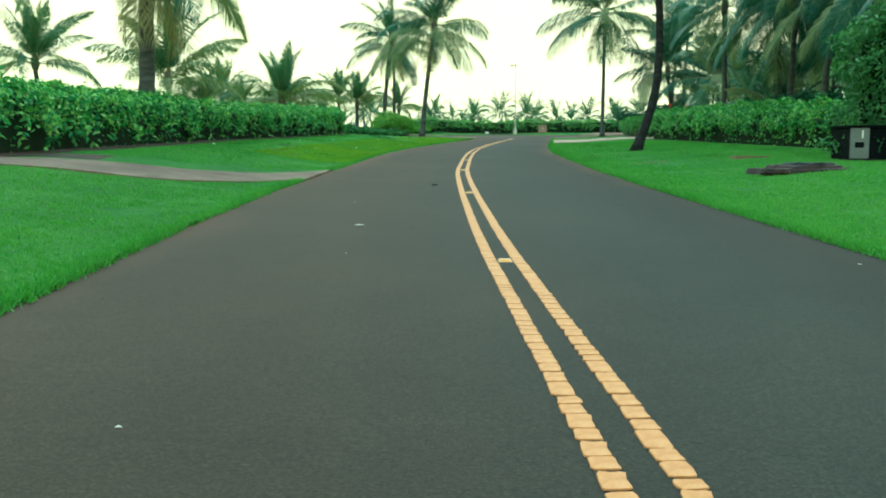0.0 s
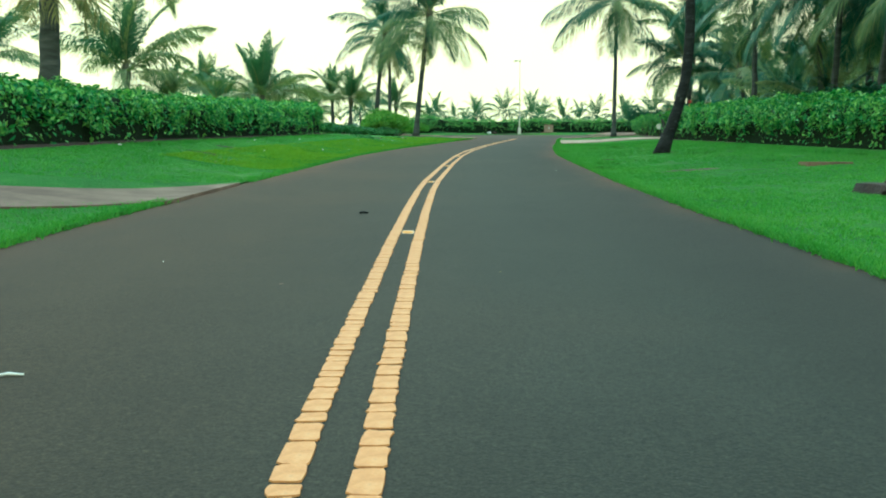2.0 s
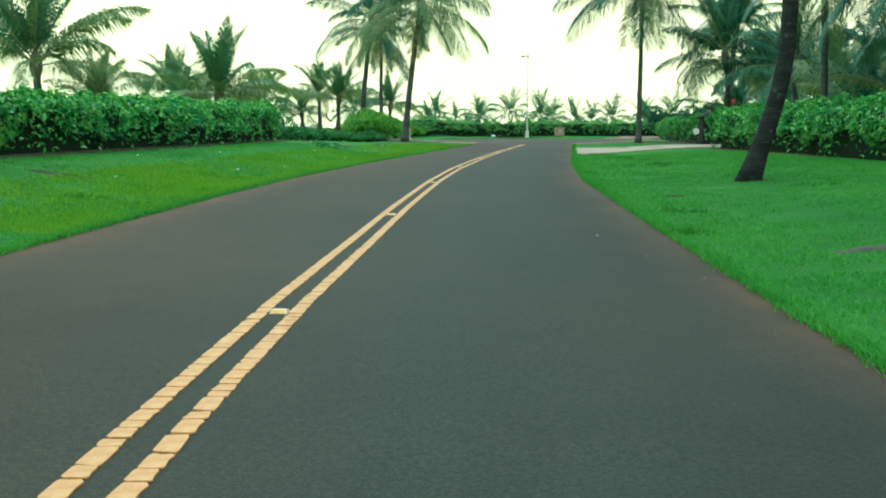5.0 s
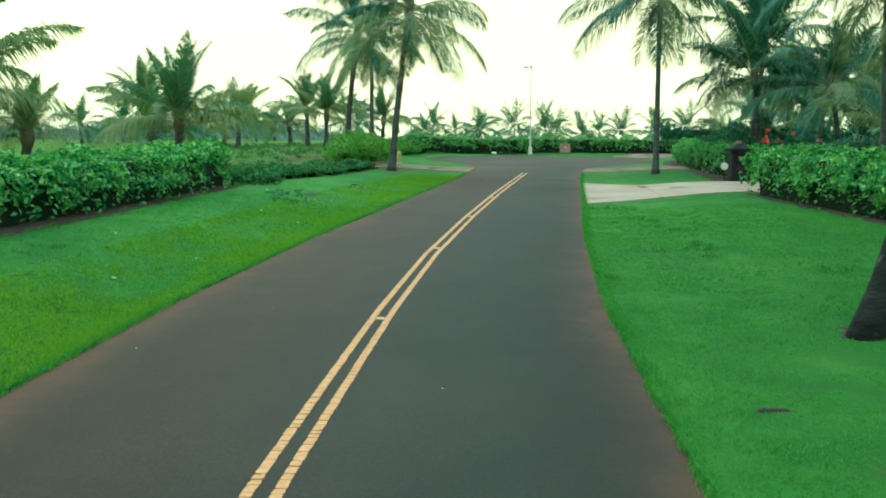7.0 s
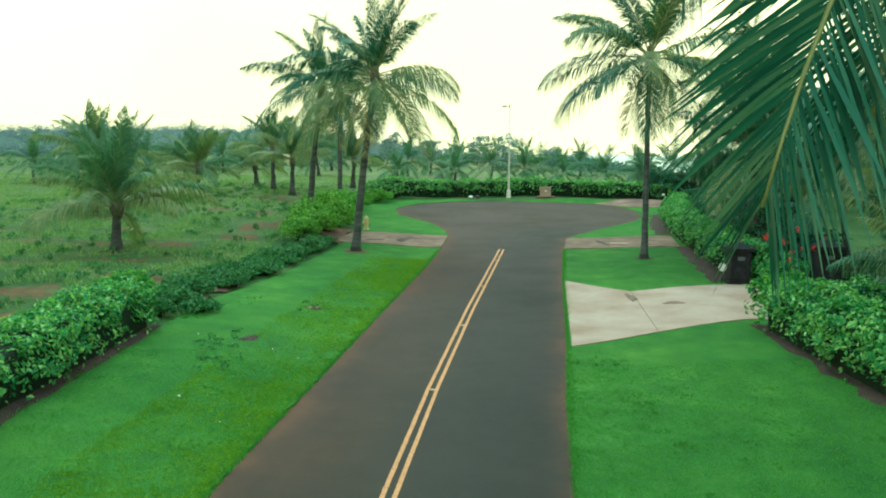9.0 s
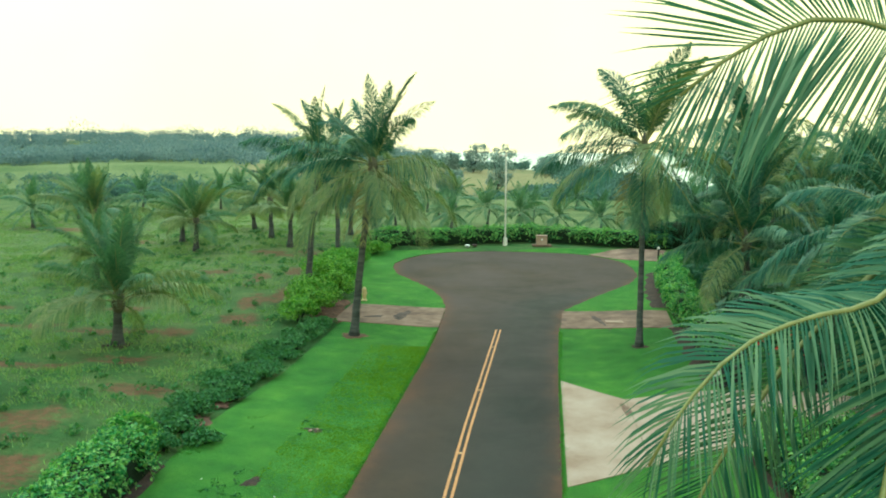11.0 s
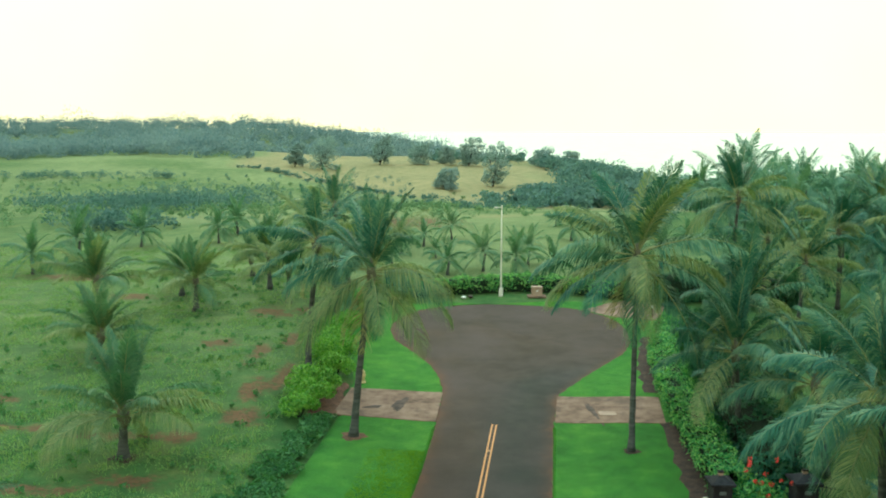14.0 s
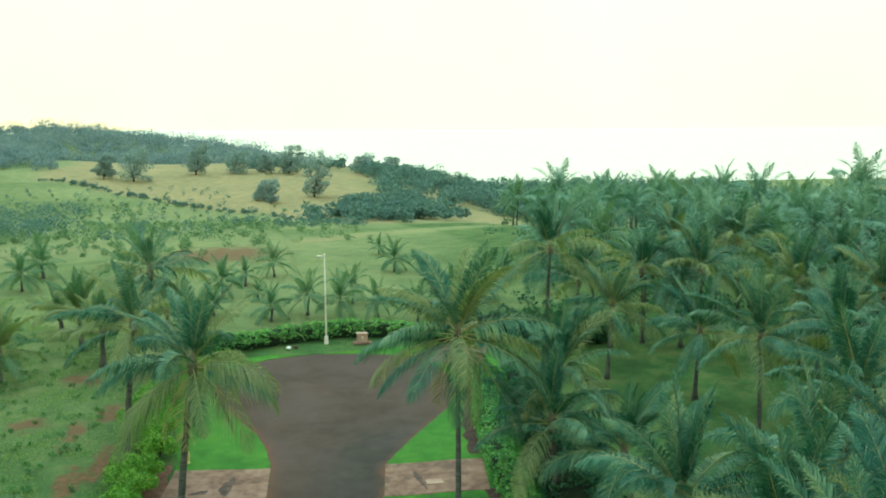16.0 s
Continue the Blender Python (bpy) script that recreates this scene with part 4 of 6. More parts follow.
def hedge(path, width, height, seed, label, leaf=0.15, dense=210, bottom=0.5, lumps=0.22, material=None, name="hedge", taper=0.0):
    """A clipped hedge along the path: a core painted near-black as shade among the stems, and a coat of leaves, thin
    near the ground.
    """
    rng = np.random.default_rng(seed)
    pts = resample(path, 0.5)
    base = thing(name, (pts[0].x, pts[0].y, lie_at(pts[0].x, pts[0].y)), label, "hedge", "roadside hedges")
    origin = np.array(base.location)
    P = np.array([[p.x, p.y] for p in pts])
    T = np.gradient(P, axis=0)
    T /= np.linalg.norm(T, axis=1, keepdims=True) + 1e-9
    N = np.stack([T[:, 1], -T[:, 0]], axis=1)
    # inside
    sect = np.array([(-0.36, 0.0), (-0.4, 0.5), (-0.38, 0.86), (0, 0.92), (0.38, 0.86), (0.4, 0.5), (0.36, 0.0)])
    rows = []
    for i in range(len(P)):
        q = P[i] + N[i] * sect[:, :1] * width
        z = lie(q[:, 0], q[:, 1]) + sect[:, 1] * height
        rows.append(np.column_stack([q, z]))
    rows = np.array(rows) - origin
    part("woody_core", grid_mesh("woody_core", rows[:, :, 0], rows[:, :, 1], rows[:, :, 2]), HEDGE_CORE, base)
    # leaves over the sides, the top and the two ends
    arc = np.concatenate([[0], np.cumsum(np.linalg.norm(np.diff(P, axis=0), axis=1))])
    total = arc[-1]
    n = int(dense * total * (2 * height + width) + dense * 2 * width * height)
    s = rng.uniform(-0.35 * width, total + 0.35 * width, n)
    sc = np.clip(s, 0, total)
    c = np.stack([np.interp(sc, arc, P[:, 0]), np.interp(sc, arc, P[:, 1])], axis=1)
    tn = np.stack([np.interp(sc, arc, T[:, 0]), np.interp(sc, arc, T[:, 1])], axis=1)
    nn = np.stack([tn[:, 1], -tn[:, 0]], axis=1)
    w = rng.uniform(-height, height + width, n)
    on_top = (w > 0) & (w < width)
    u = np.where(on_top, w / width - 0.5, np.where(w <= 0, -0.5, 0.5))
    v = np.where(on_top, 1.0, np.where(w <= 0, (w + height) / height, 1 - (w - width) / height))
    over = s - sc
    endcap = np.abs(over) > 0
    u = np.where(endcap, rng.uniform(-0.5, 0.5, n), u)
    v = np.where(endcap & ~on_top, rng.random(n), v)
    m = int(dense * 1.6 * width * height)
    for at_end, way in ((0.0, -1.0), (total, 1.0)):
        ue, ve = rng.uniform(-0.5, 0.5, m), rng.random(m)
        i0 = 0 if way < 0 else len(P) - 1
        c, tn, nn = np.vstack([c, np.repeat(P[i0:i0 + 1], m, axis=0)]), np.vstack([tn, np.repeat(T[i0:i0 + 1], m, axis=0)]), np.vstack([nn, np.repeat(N[i0:i0 + 1], m, axis=0)])
        over = np.concatenate([over, way * 0.34 * width * np.sqrt(1 - 2.4 * ue ** 2)])
        s, u, v, on_top = np.concatenate([s, at_end + 3 * ue]), np.concatenate([u, ue]), np.concatenate([v, ve]), np.concatenate([on_top, ve > 0.94])
    n = len(u)
    keep = (v > bottom * (0.8 + 0.4 * np.sin(s * 2.3) * np.sin(s * 0.9 + 1))) | (rng.random(n) < 0.03 + 0.2 * v / max(bottom, 0.01))
    u, v, c, nn, tn, over, on_top = (a[keep] for a in (u, v, c, nn, tn, over, on_top))
    round_in = 1 - 0.18 * np.clip((v - 0.8) / 0.2, 0, 1) ** 2 - 0.12 * np.clip((0.4 - v) / 0.4, 0, 1)
    q = c + nn * (u * width * round_in)[:, None] + tn * over[:, None]
    z = lie(q[:, 0], q[:, 1]) + v * height * (1 - 0.1 * (2 * np.abs(u)) ** 4 * (v > 0.95))
    p3 = np.column_stack([q, z])
    out = np.column_stack([nn * np.sign(u)[:, None] * (1 - on_top)[:, None] + tn * np.sign(over)[:, None] * (over != 0)[:, None], np.where(on_top, 1.0, 0.25)])
    lump = lumps * (wobble(p3, 1.3, seed) + 0.7 * wobble(p3, 3.7, seed + 2.0))
    p3 = p3 + out * (lump + rng.normal(0, 0.06, len(lump)) - 0.06 * rng.random(len(lump)))[:, None]
    part("foliage", leaf_cloud("foliage", p3 - origin, out, leaf, leaf * 0.5, rng, loose=0.75, lift=0.35), material or HEDGE_LEAF, base)
    return base


CLIP = "clipped green hedge with dark bare stems below"
hedge([(-9.0, 3.0), (-8.6, 8.0), (-8.2, 11.0)], 1.5, 1.1, 1, CLIP + " near a driveway", dense=330, leaf=0.15)
hedge([(-8.2, 15.2), (-8.2, 21), (-8.0, 30), (-7.3, 38), (-6.6, 44), (-6.15, 50.0)], 1.5, 1.25, 2, CLIP + " along the verge", dense=340, leaf=0.15)
hedge([(14.2, 22.0), (13.6, 32), (13.0, 42), (12.5, 51.2)], 1.8, 1.5, 3, "clipped leafy green hedge along the mown verge", dense=330, leaf=0.155)
hedge([(13.6, 51.2), (18.5, 51.0), (24, 50.6)], 1.6, 1.4, 4, "clipped green hedge along the concrete driveway", dense=200)
hedge([(14.3, 60.6), (14.6, 66), (15.1, 71.5), (16.0, 78.0), (18.2, 86)], 1.5, 1.3, 5, "clipped green hedge in dark mulch", dense=200)
hedge([(-3.2, 95.0), (0.5, 98.2), (4.5, 99.9), (8.5, 100.9), (12.5, 100.3), (16.2, 98.4), (20, 96.6)], 1.5, 1.25, 6, "long clipped hedge curving round the turning circle", dense=130, leaf=0.18)


# ---- broadleaf trees and shrubs ----
def clump_points(rng, centre, radius, count, flat=0.75):
    v = rng.normal(0, 1, (count, 3))
    v /= np.linalg.norm(v, axis=1, keepdims=True)
    r = rng.uniform(0.55, 1.05, (count, 1)) ** 0.6
    return centre + v * r * radius * np.array([1, 1, flat]), v


def broadleaf(x, y, height, reach, seed, label, leaf=0.3, per=260, material=None, name="broadleaf_tree", swept=0.0, low=0.35, limbs=9, lift=0.25):
    """A tree with a forking trunk and a crown of uneven clumps of leaves."""
    rng = np.random.default_rng(seed)
    base = thing(name, (x, y, lie_at(x, y) - 0.05), label, "tree", "broadleaf trees")
    fork = height * low
    bm = bmesh.new()
    tube(bm, [(0, 0, -0.2), (0.05, 0.02, fork * 0.5), (swept * 0.1, 0, fork)], [height * 0.03, height * 0.022, height * 0.019], 9)
    part("trunk", bm, DARK_BARK, base, smoothed=True)
    spots, facing = [], []
    for i in range(limbs):
        a = i * 2.39996 + rng.normal(0, 0.2)
        up = fork + (height - fork) * (lift + (1 - lift) * (i + 0.5) / limbs) * rng.uniform(0.85, 1.0)
        out = reach * math.sqrt(max(0.05, 1 - ((up - fork) / (height - fork) - 0.35) ** 2 / 0.5)) * rng.uniform(0.55, 0.85)
        end = Vector((out * math.cos(a) + swept * (up / height), out * math.sin(a), up))
        limb = bmesh.new()
        tube(limb, [(swept * 0.1, 0, fork * 0.92), tuple(Vector((swept * 0.1, 0, fork)).lerp(end, 0.5) + Vector((0, 0, -0.25))), tuple(end)], [height * 0.012, height * 0.008, height * 0.003], 6)
        part("limb", limb, DARK_BARK, base, smoothed=True)
        for _ in range(3):
            c = np.array(end) + rng.normal(0, reach * 0.2, 3) * np.array([1, 1, 0.6])
            p, v = clump_points(rng, c, reach * rng.uniform(0.24, 0.4), per // 3)
            spots.append(p)
            facing.append(v)
    part("crown", leaf_cloud("crown", np.concatenate(spots), np.concatenate(facing), leaf, leaf * 0.55, rng), material or DARK_LEAF, base)
    return base


DENSE = "dark green broadleaf tree behind the hedge"
for i, (tx, ty, th, tr) in enumerate([(27.5, 46.0, 8.0, 3.6), (20.5, 24.0, 8.0, 3.4), (36, 58, 8.0, 3.8), (30, 34, 9.5, 4.2), (42, 70, 7.5, 3.8)]):
    broadleaf(tx, ty, th, tr, 200 + i, DENSE, 0.3, 520, limbs=11)
hedge([(16.4, 24), (16.2, 34), (15.6, 44), (16.4, 50)], 2.0, 1.6, 21, "tall dark informal shrubbery behind the clipped hedge", leaf=0.24, dense=90, bottom=0.1, lumps=0.5, material=DARK_LEAF, name="shrubbery")
hedge([(10.6, 20.6), (12.2, 22.4), (13.2, 24)], 3.0, 3.5, 24, "dark rounded shrubs round a utility cabinet", leaf=0.15, dense=230, bottom=0.05, lumps=0.5, material=SHRUB_LEAF, name="shrubbery")
hedge([(16.8, 61), (17.4, 68), (18.6, 76), (20, 84)], 2.2, 1.7, 22, "dark green shrubs below the palms", leaf=0.24, dense=80, bottom=0.05, lumps=0.6, material=DARK_LEAF, name="shrubbery")
hedge([(19.5, 97.5), (24, 97), (30, 95)], 2.5, 2.2, 23, "dark shrubs beyond the turning circle", leaf=0.26, dense=70, bottom=0.05, lumps=0.6, material=DARK_LEAF, name="shrubbery")


def bush(x, y, r, h, seed, label, leaf=0.2, count=700, material=None, name="bush", group="bushes"):
    rng = np.random.default_rng(seed)
    base = thing(name, (x, y, lie_at(x, y)), label, "bush", group)
    stem = bmesh.new()
    for i in range(5):
        a = i * 1.3 + rng.random()
        tube(stem, [(0.05 * math.cos(a), 0.05 * math.sin(a), -0.1), (r * 0.3 * math.cos(a), r * 0.3 * math.sin(a), h * 0.4), (r * 0.6 * math.cos(a), r * 0.6 * math.sin(a), h * 0.8)], [0.03, 0.022, 0.01], 5)
    part("stem", stem, DARK_BARK, base)
    spots, facing = [], []
    for i in range(9):
        a = i * 2.4
        k = math.sqrt((i + 0.5) / 9)
        c = np.array([r * 0.65 * k * math.cos(a), r * 0.65 * k * math.sin(a), h * (0.68 - 0.3 * k * k) + rng.normal(0, 0.06 * h)])
        p, v = clump_points(rng, c, r * rng.uniform(0.36, 0.5), count // 9, min(1.0, h / r * 0.6))
        p[:, 2] = np.maximum(p[:, 2], 0.03)
        spots.append(p)
        facing.append(v)
    part("foliage", leaf_cloud("foliage", np.concatenate(spots), np.concatenate(facing), leaf, leaf * 0.6, rng), material or SHRUB_LEAF, base)
    return base


LUSH = "leafy bright green bush at the edge of the field"
for i, (bx, by, br, bh) in enumerate([(-4.5, 69.7, 1.1, 1.35), (-4.0, 71.3, 1.25, 1.6), (-4.6, 72.8, 1.3, 1.75), (-3.7, 73.6, 1.0, 1.4), (-3.4, 76.4, 1.2, 1.7), (-4.3, 77.9, 1.4, 1.95), (-3.6, 79.6, 1.3, 1.8), (-4.9, 80.9, 1.4, 1.8), (-4.1, 82.6, 1.35, 1.7), (-4.8, 84.4, 1.4, 1.75), (-4.3, 86.6, 1.5, 1.6), (-3.6, 89.2, 1.1, 1.2), (-2.4, 93.6, 1.2, 1.2)]):
    bush(bx, by, br, bh, 300 + i, LUSH, 0.15, 2300, LUSH_LEAF if bh > 1 else SHRUB_LEAF)

cover = np.random.default_rng(61)
for i in range(52):
    k = i / 51
    cy = 51.8 + 17.6 * k + cover.normal(0, 0.25)
    cx = float(np.interp(cy, [51, 55, 59, 64, 69.5], [-6.0, -5.55, -4.95, -4.15, -3.6])) + cover.normal(-0.1, 0.42)
    bush(cx, cy, cover.uniform(0.4, 0.9), cover.uniform(0.25, 0.6), 340 + i, "low straggling ground cover along the field's edge", 0.15, 500, SHRUB_LEAF, "ground_cover", "ground cover plants")

# ---- far palms and young palms beyond the turning circle ----
def palm_kind(seed, height, size, count=17, leaf=None):
    """A distant palm: trunk and one crown."""
    rng = np.random.default_rng(seed)
    base = thing("coconut_palm", (0, 0, 0), "distant coconut palm with a loose green crown", "palm tree", PALM_GROUP)
    part("trunk", trunk_shape(height, (rng.normal(0, 0.3), rng.normal(0, 0.3)), 0.14, rng), BARK, base, smoothed=True)
    V, F, at = [], [], 0
    for i in range(count):
        u = (i + 0.5) / count
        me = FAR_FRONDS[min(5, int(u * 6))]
        co = np.empty(len(me.vertices) * 3, dtype=np.float32)
        me.vertices.foreach_get("co", co)
        ix = np.empty(len(me.loops), dtype=np.int32)
        me.loops.foreach_get("vertex_index", ix)
        m = np.array(Matrix.Rotation(i * 2.4 + rng.normal(0, 0.2), 3, "Z") @ Matrix.Rotation(rng.normal(0, 0.1), 3, "X")) * size * 1.15 * rng.uniform(0.85, 1.1)
        V.append(co.reshape(-1, 3) @ m.T + np.array([0, 0, height + 0.2]))
        F.append(ix.reshape(-1, 3) + at)
        at += len(co) // 3
    part("crown", raw("crown", np.concatenate(V), np.concatenate(F)), leaf or HAZED_FROND, base)
    return base


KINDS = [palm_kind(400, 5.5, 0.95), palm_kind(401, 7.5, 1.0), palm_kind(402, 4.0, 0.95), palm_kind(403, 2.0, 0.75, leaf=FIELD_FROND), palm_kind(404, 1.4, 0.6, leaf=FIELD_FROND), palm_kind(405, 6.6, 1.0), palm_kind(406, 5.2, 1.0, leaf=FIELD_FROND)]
HOMES = [(36, 92), (44, 101), (60, 92), (-32, 112), (18, 128), (60, 110), (39, 117)]
for k, (hx, hy) in zip(KINDS, HOMES):
    k.location = (hx, hy, lie_at(hx, hy) - 0.05)
rng = np.random.default_rng(77)


def plant(kind, x, y, scale=1.0):
    copy_thing(KINDS[kind], Matrix.Translation((x, y, lie_at(x, y) - 0.05)) @ Matrix.Rotation(rng.uniform(0, 6.28), 4, "Z") @ Matrix.Scale(scale, 4))


for fx, fy, kind, sc in [(6.8, 107.5, 3, 0.8), (9.8, 106.8, 3, 0.85), (3.5, 105.4, 4, 0.9), (4.3, 125.5, 3, 0.75), (1.2, 121, 4, 0.8), (13.2, 106.5, 3, 0.7), (16.5, 104.5, 3, 0.75), (35, 125, 2, 0.9), (20, 106, 3, 0.75), (11.5, 113, 3, 0.75), (24, 111, 3, 0.9), (-1.5, 108, 4, 0.8), (-1.0, 116, 3, 0.8)]:
    plant(kind, fx, fy, sc)
spots = []
while len(spots) < 165:
    fx, fy = rng.uniform(20, 165), rng.uniform(58, 230)
    if fx < 0.2 * fy + 12 or fx > 28 + 0.68 * fy or any((fx - a) ** 2 + (fy - b) ** 2 < (9 + 0.05 * fy) for a, b in spots):
        continue
    if 20 < fx < 40 and 64 < fy < 92 or (50 < fx < 64 and 77 < fy < 93):
        continue
    spots.append((fx, fy))
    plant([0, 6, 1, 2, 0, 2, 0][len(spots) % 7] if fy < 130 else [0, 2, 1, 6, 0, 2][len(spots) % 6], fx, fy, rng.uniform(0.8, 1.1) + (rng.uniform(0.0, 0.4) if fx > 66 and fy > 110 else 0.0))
for i in range(10):
    fx, fy = rng.uniform(-62, -6), rng.uniform(98, 150)
    if fx < -0.42 * fy - 4:
        continue
    plant([3, 4, 4][i % 3], fx, fy, rng.uniform(0.8, 1.15))
for i in range(6):
    plant([4, 3, 4][i % 3], rng.uniform(-2, 34), rng.uniform(108, 150), rng.uniform(0.55, 0.8))


# ---- distant growth ----
def scatter(name, places, material, label, leaf, per, seed, category="woods"):
    """Many far bushes or trees in one mesh: x, y, radius, height."""
    rg = np.random.default_rng(seed)
    spots, facing = [], []
    for x, y, r, h in places:
        z = lie_at(x, y)
        for _ in range(3):
            c = np.array([x, y, z + h * 0.55]) + rg.normal(0, 0.3, 3) * np.array([r, r, h * 0.5])
            p, v = clump_points(rg, c, r * 0.75, per // 3, max(0.5, min(1.5, h / r * 0.5)))
            p[:, 2] = np.maximum(p[:, 2], z)
            spots.append(p)
            facing.append(v)
    return solid(name, leaf_cloud(name, np.concatenate(spots), np.concatenate(facing), leaf, leaf * 0.6, rg), material, label, category, "stuff")


ridge = []
for i in range(3600):
    fy = 388 + 270 * rng.random()
    fx = rng.uniform(-0.66 * fy, 50)
    if fx > 46 or (fy < 470 and fx > -70 - 0.3 * (fy - 388)) or (fy < 410 and rng.random() < 0.5):
        continue
    big = rng.random() ** 2
    stand = 1 + 0.4 * math.sin(0.05 * fx + 1.3 * math.sin(0.031 * fy)) * math.sin(0.043 * fy + 1.0)
    ridge.append((fx, fy, (2.8 + 3.6 * big) * stand, (4.0 + 5.0 * big) * stand))
scatter("ridge_woods", ridge, HAZED_LEAF, "grey-green windswept woods along the far ridge", 1.05, 84, 11)
belt = [(rng.uniform(-78, -40), rng.uniform(186, 292), rng.uniform(1.4, 3.0), rng.uniform(1.8, 3.8)) for _ in range(190)]
belt += [(rng.normal(-50, 9), rng.normal(190, 9), rng.uniform(1.4, 2.6), rng.uniform(2.0, 3.8)) for _ in range(70)]
belt += [(rng.normal(-36, 5), rng.normal(136, 4), rng.uniform(1.0, 1.9), rng.uniform(1.4, 2.8)) for _ in range(34)]
belt += [(rng.uniform(-150, -82), rng.normal(318, 2), rng.uniform(1.2, 2.2), rng.uniform(1.6, 2.8)) for _ in range(70)]
belt += [(x0 + rng.normal(0, 0.8), float(np.interp(x0, [-70, -62, -42, -22, -5, 9.5, 19], [356, 357, 330, 300, 279, 268, 240])) + rng.normal(-1, 1.0), rng.uniform(0.5, 1.3), rng.uniform(0.5, 1.5)) for x0 in rng.uniform(-70, 21, 95)]
belt += [(rng.normal(-14, 4), rng.normal(176, 5), rng.uniform(1.0, 1.8), rng.uniform(1.5, 3.0)) for _ in range(9)]
belt += [(rng.uniform(-4, 24), rng.uniform(205, 238), rng.uniform(0.9, 1.8), rng.uniform(1.0, 2.6)) for _ in range(34)]
scatter("field_scrub", belt, HAZED_COAST_LEAF, "dark green scrub across the falling field", 0.42, 66, 12, "scrub")
low = [(rng.uniform(-80, 4), rng.uniform(135, 225), rng.uniform(0.5, 1.2), rng.uniform(0.5, 1.5)) for _ in range(330)]
low += [(rng.uniform(-30, 20), rng.uniform(160, 232), rng.uniform(0.6, 1.4), rng.uniform(0.6, 1.5)) for _ in range(110)]
low += [(rng.uniform(-150, -22), rng.uniform(222, 318), rng.uniform(0.6, 1.4), rng.uniform(0.6, 1.6)) for _ in range(300)]
low += [(rng.uniform(-60, 24), rng.uniform(240, 300), rng.uniform(0.4, 0.9), rng.uniform(0.4, 1.0)) for _ in range(90)]
scatter("pale_scrub", low, SCRUB_LEAF, "low grey-green scrub dotted over the meadow", 0.36, 48, 18, "scrub")
rows = [(-150 + 6 * i + 2 * j + rng.normal(0, 1.2), 226 + 11 * j + rng.normal(0, 1), rng.uniform(0.6, 1.2), rng.uniform(1.2, 2.6)) for i in range(24) for j in range(10) if rng.random() < 0.7 and 11 * j - 88 < -1.15 * (6 * i - 131)]
scatter("young_orchard", rows, HAZED_COAST_LEAF, "rows of small young trees on the green slope", 0.45, 30, 13, "orchard")
gully = [(rng.normal(38, 8), rng.normal(266, 14), rng.uniform(2, 3.8), rng.uniform(2.4, 4.6)) for _ in range(120)]
gully += [(fy0 * rng.uniform(0.42, 0.85), fy0, rng.uniform(2.2, 4.4), rng.uniform(3.5, 6.5)) for fy0 in rng.uniform(205, 330, 260)]
gully += [(fy0 * rng.uniform(0.55, 1.0), fy0, rng.uniform(2.8, 5.2), rng.uniform(6, 9.5)) for fy0 in rng.uniform(215, 330, 260)]
gully += [(rng.uniform(44, 96), rng.uniform(286, 402), rng.uniform(2.2, 5.0), rng.uniform(2.8, 6.5)) for _ in range(170)]
gully += [(rng.uniform(66, 215), rng.uniform(285, 430), rng.uniform(2.8, 5.2), rng.uniform(3.5, 7)) for _ in range(380)]
gully += [(rng.uniform(30, 60) + 0.42 * fy0, fy0, rng.uniform(2, 3.6), rng.uniform(3.5, 6.5)) for fy0 in rng.uniform(120, 300, 200)]
gully += [(rng.uniform(-8, 60), rng.uniform(405, 450), rng.uniform(1.5, 2.6), rng.uniform(2, 4)) for _ in range(50)]
scatter("coast_woods", gully, HAZED_COAST_LEAF, "dense dark green coastal woods falling to the sea", 1.1, 90, 14)

# undergrowth, added dark so that it deepens the shade between the palms
under = []
for i in range(420):
    ux, uy = rng.uniform(18, 110), rng.uniform(58, 200)
    if ux < 0.2 * uy + 6 or ux > 26 + 0.6 * uy or (22 < ux < 35 and 66 < uy < 85) or (49 < ux < 65 and 77 < uy < 93):
        continue
    under.append((ux, uy, rng.uniform(0.8, 1.9), rng.uniform(0.9, 2.6)))
under += [(rng.uniform(17.6, 32), rng.uniform(60.5, 76), rng.uniform(0.9, 1.7), rng.uniform(1.2, 2.4)) for _ in range(70)]
under = [u for u in under if not (18.3 < u[0] < 36 and 59 < u[1] < 92)]
under += [(rng.uniform(19.5, 34), rng.uniform(44, 60), rng.uniform(0.9, 1.7), rng.uniform(1.2, 2.4)) for _ in range(70)]
scatter("grove_undergrowth", under, DARK_LEAF, "dark undergrowth beneath the palm grove", 0.4, 60, 16, "undergrowth")

SWEPT = "windswept grey-green tree on the dry slope"
for i, (tx, ty, th, tr) in enumerate([(-38.9, 359, 12, 5.0), (-18.9, 379, 11, 4.2), (-4.0, 381, 9, 4.4), (6.5, 386, 7, 3.6), (16, 384, 11, 4.6), (21, 314, 13, 4.8), (5.3, 301, 5.5, 3.6), (-50, 366, 9, 3.4), (46, 398, 7, 4.6), (58, 405, 6.5, 4.2)]):
    broadleaf(tx, ty, th, tr, 500 + i, SWEPT, 0.6, 210, HAZED_SWEPT_LEAF, "windswept_tree", swept=1.4, low=0.1, limbs=17, lift=0.0)
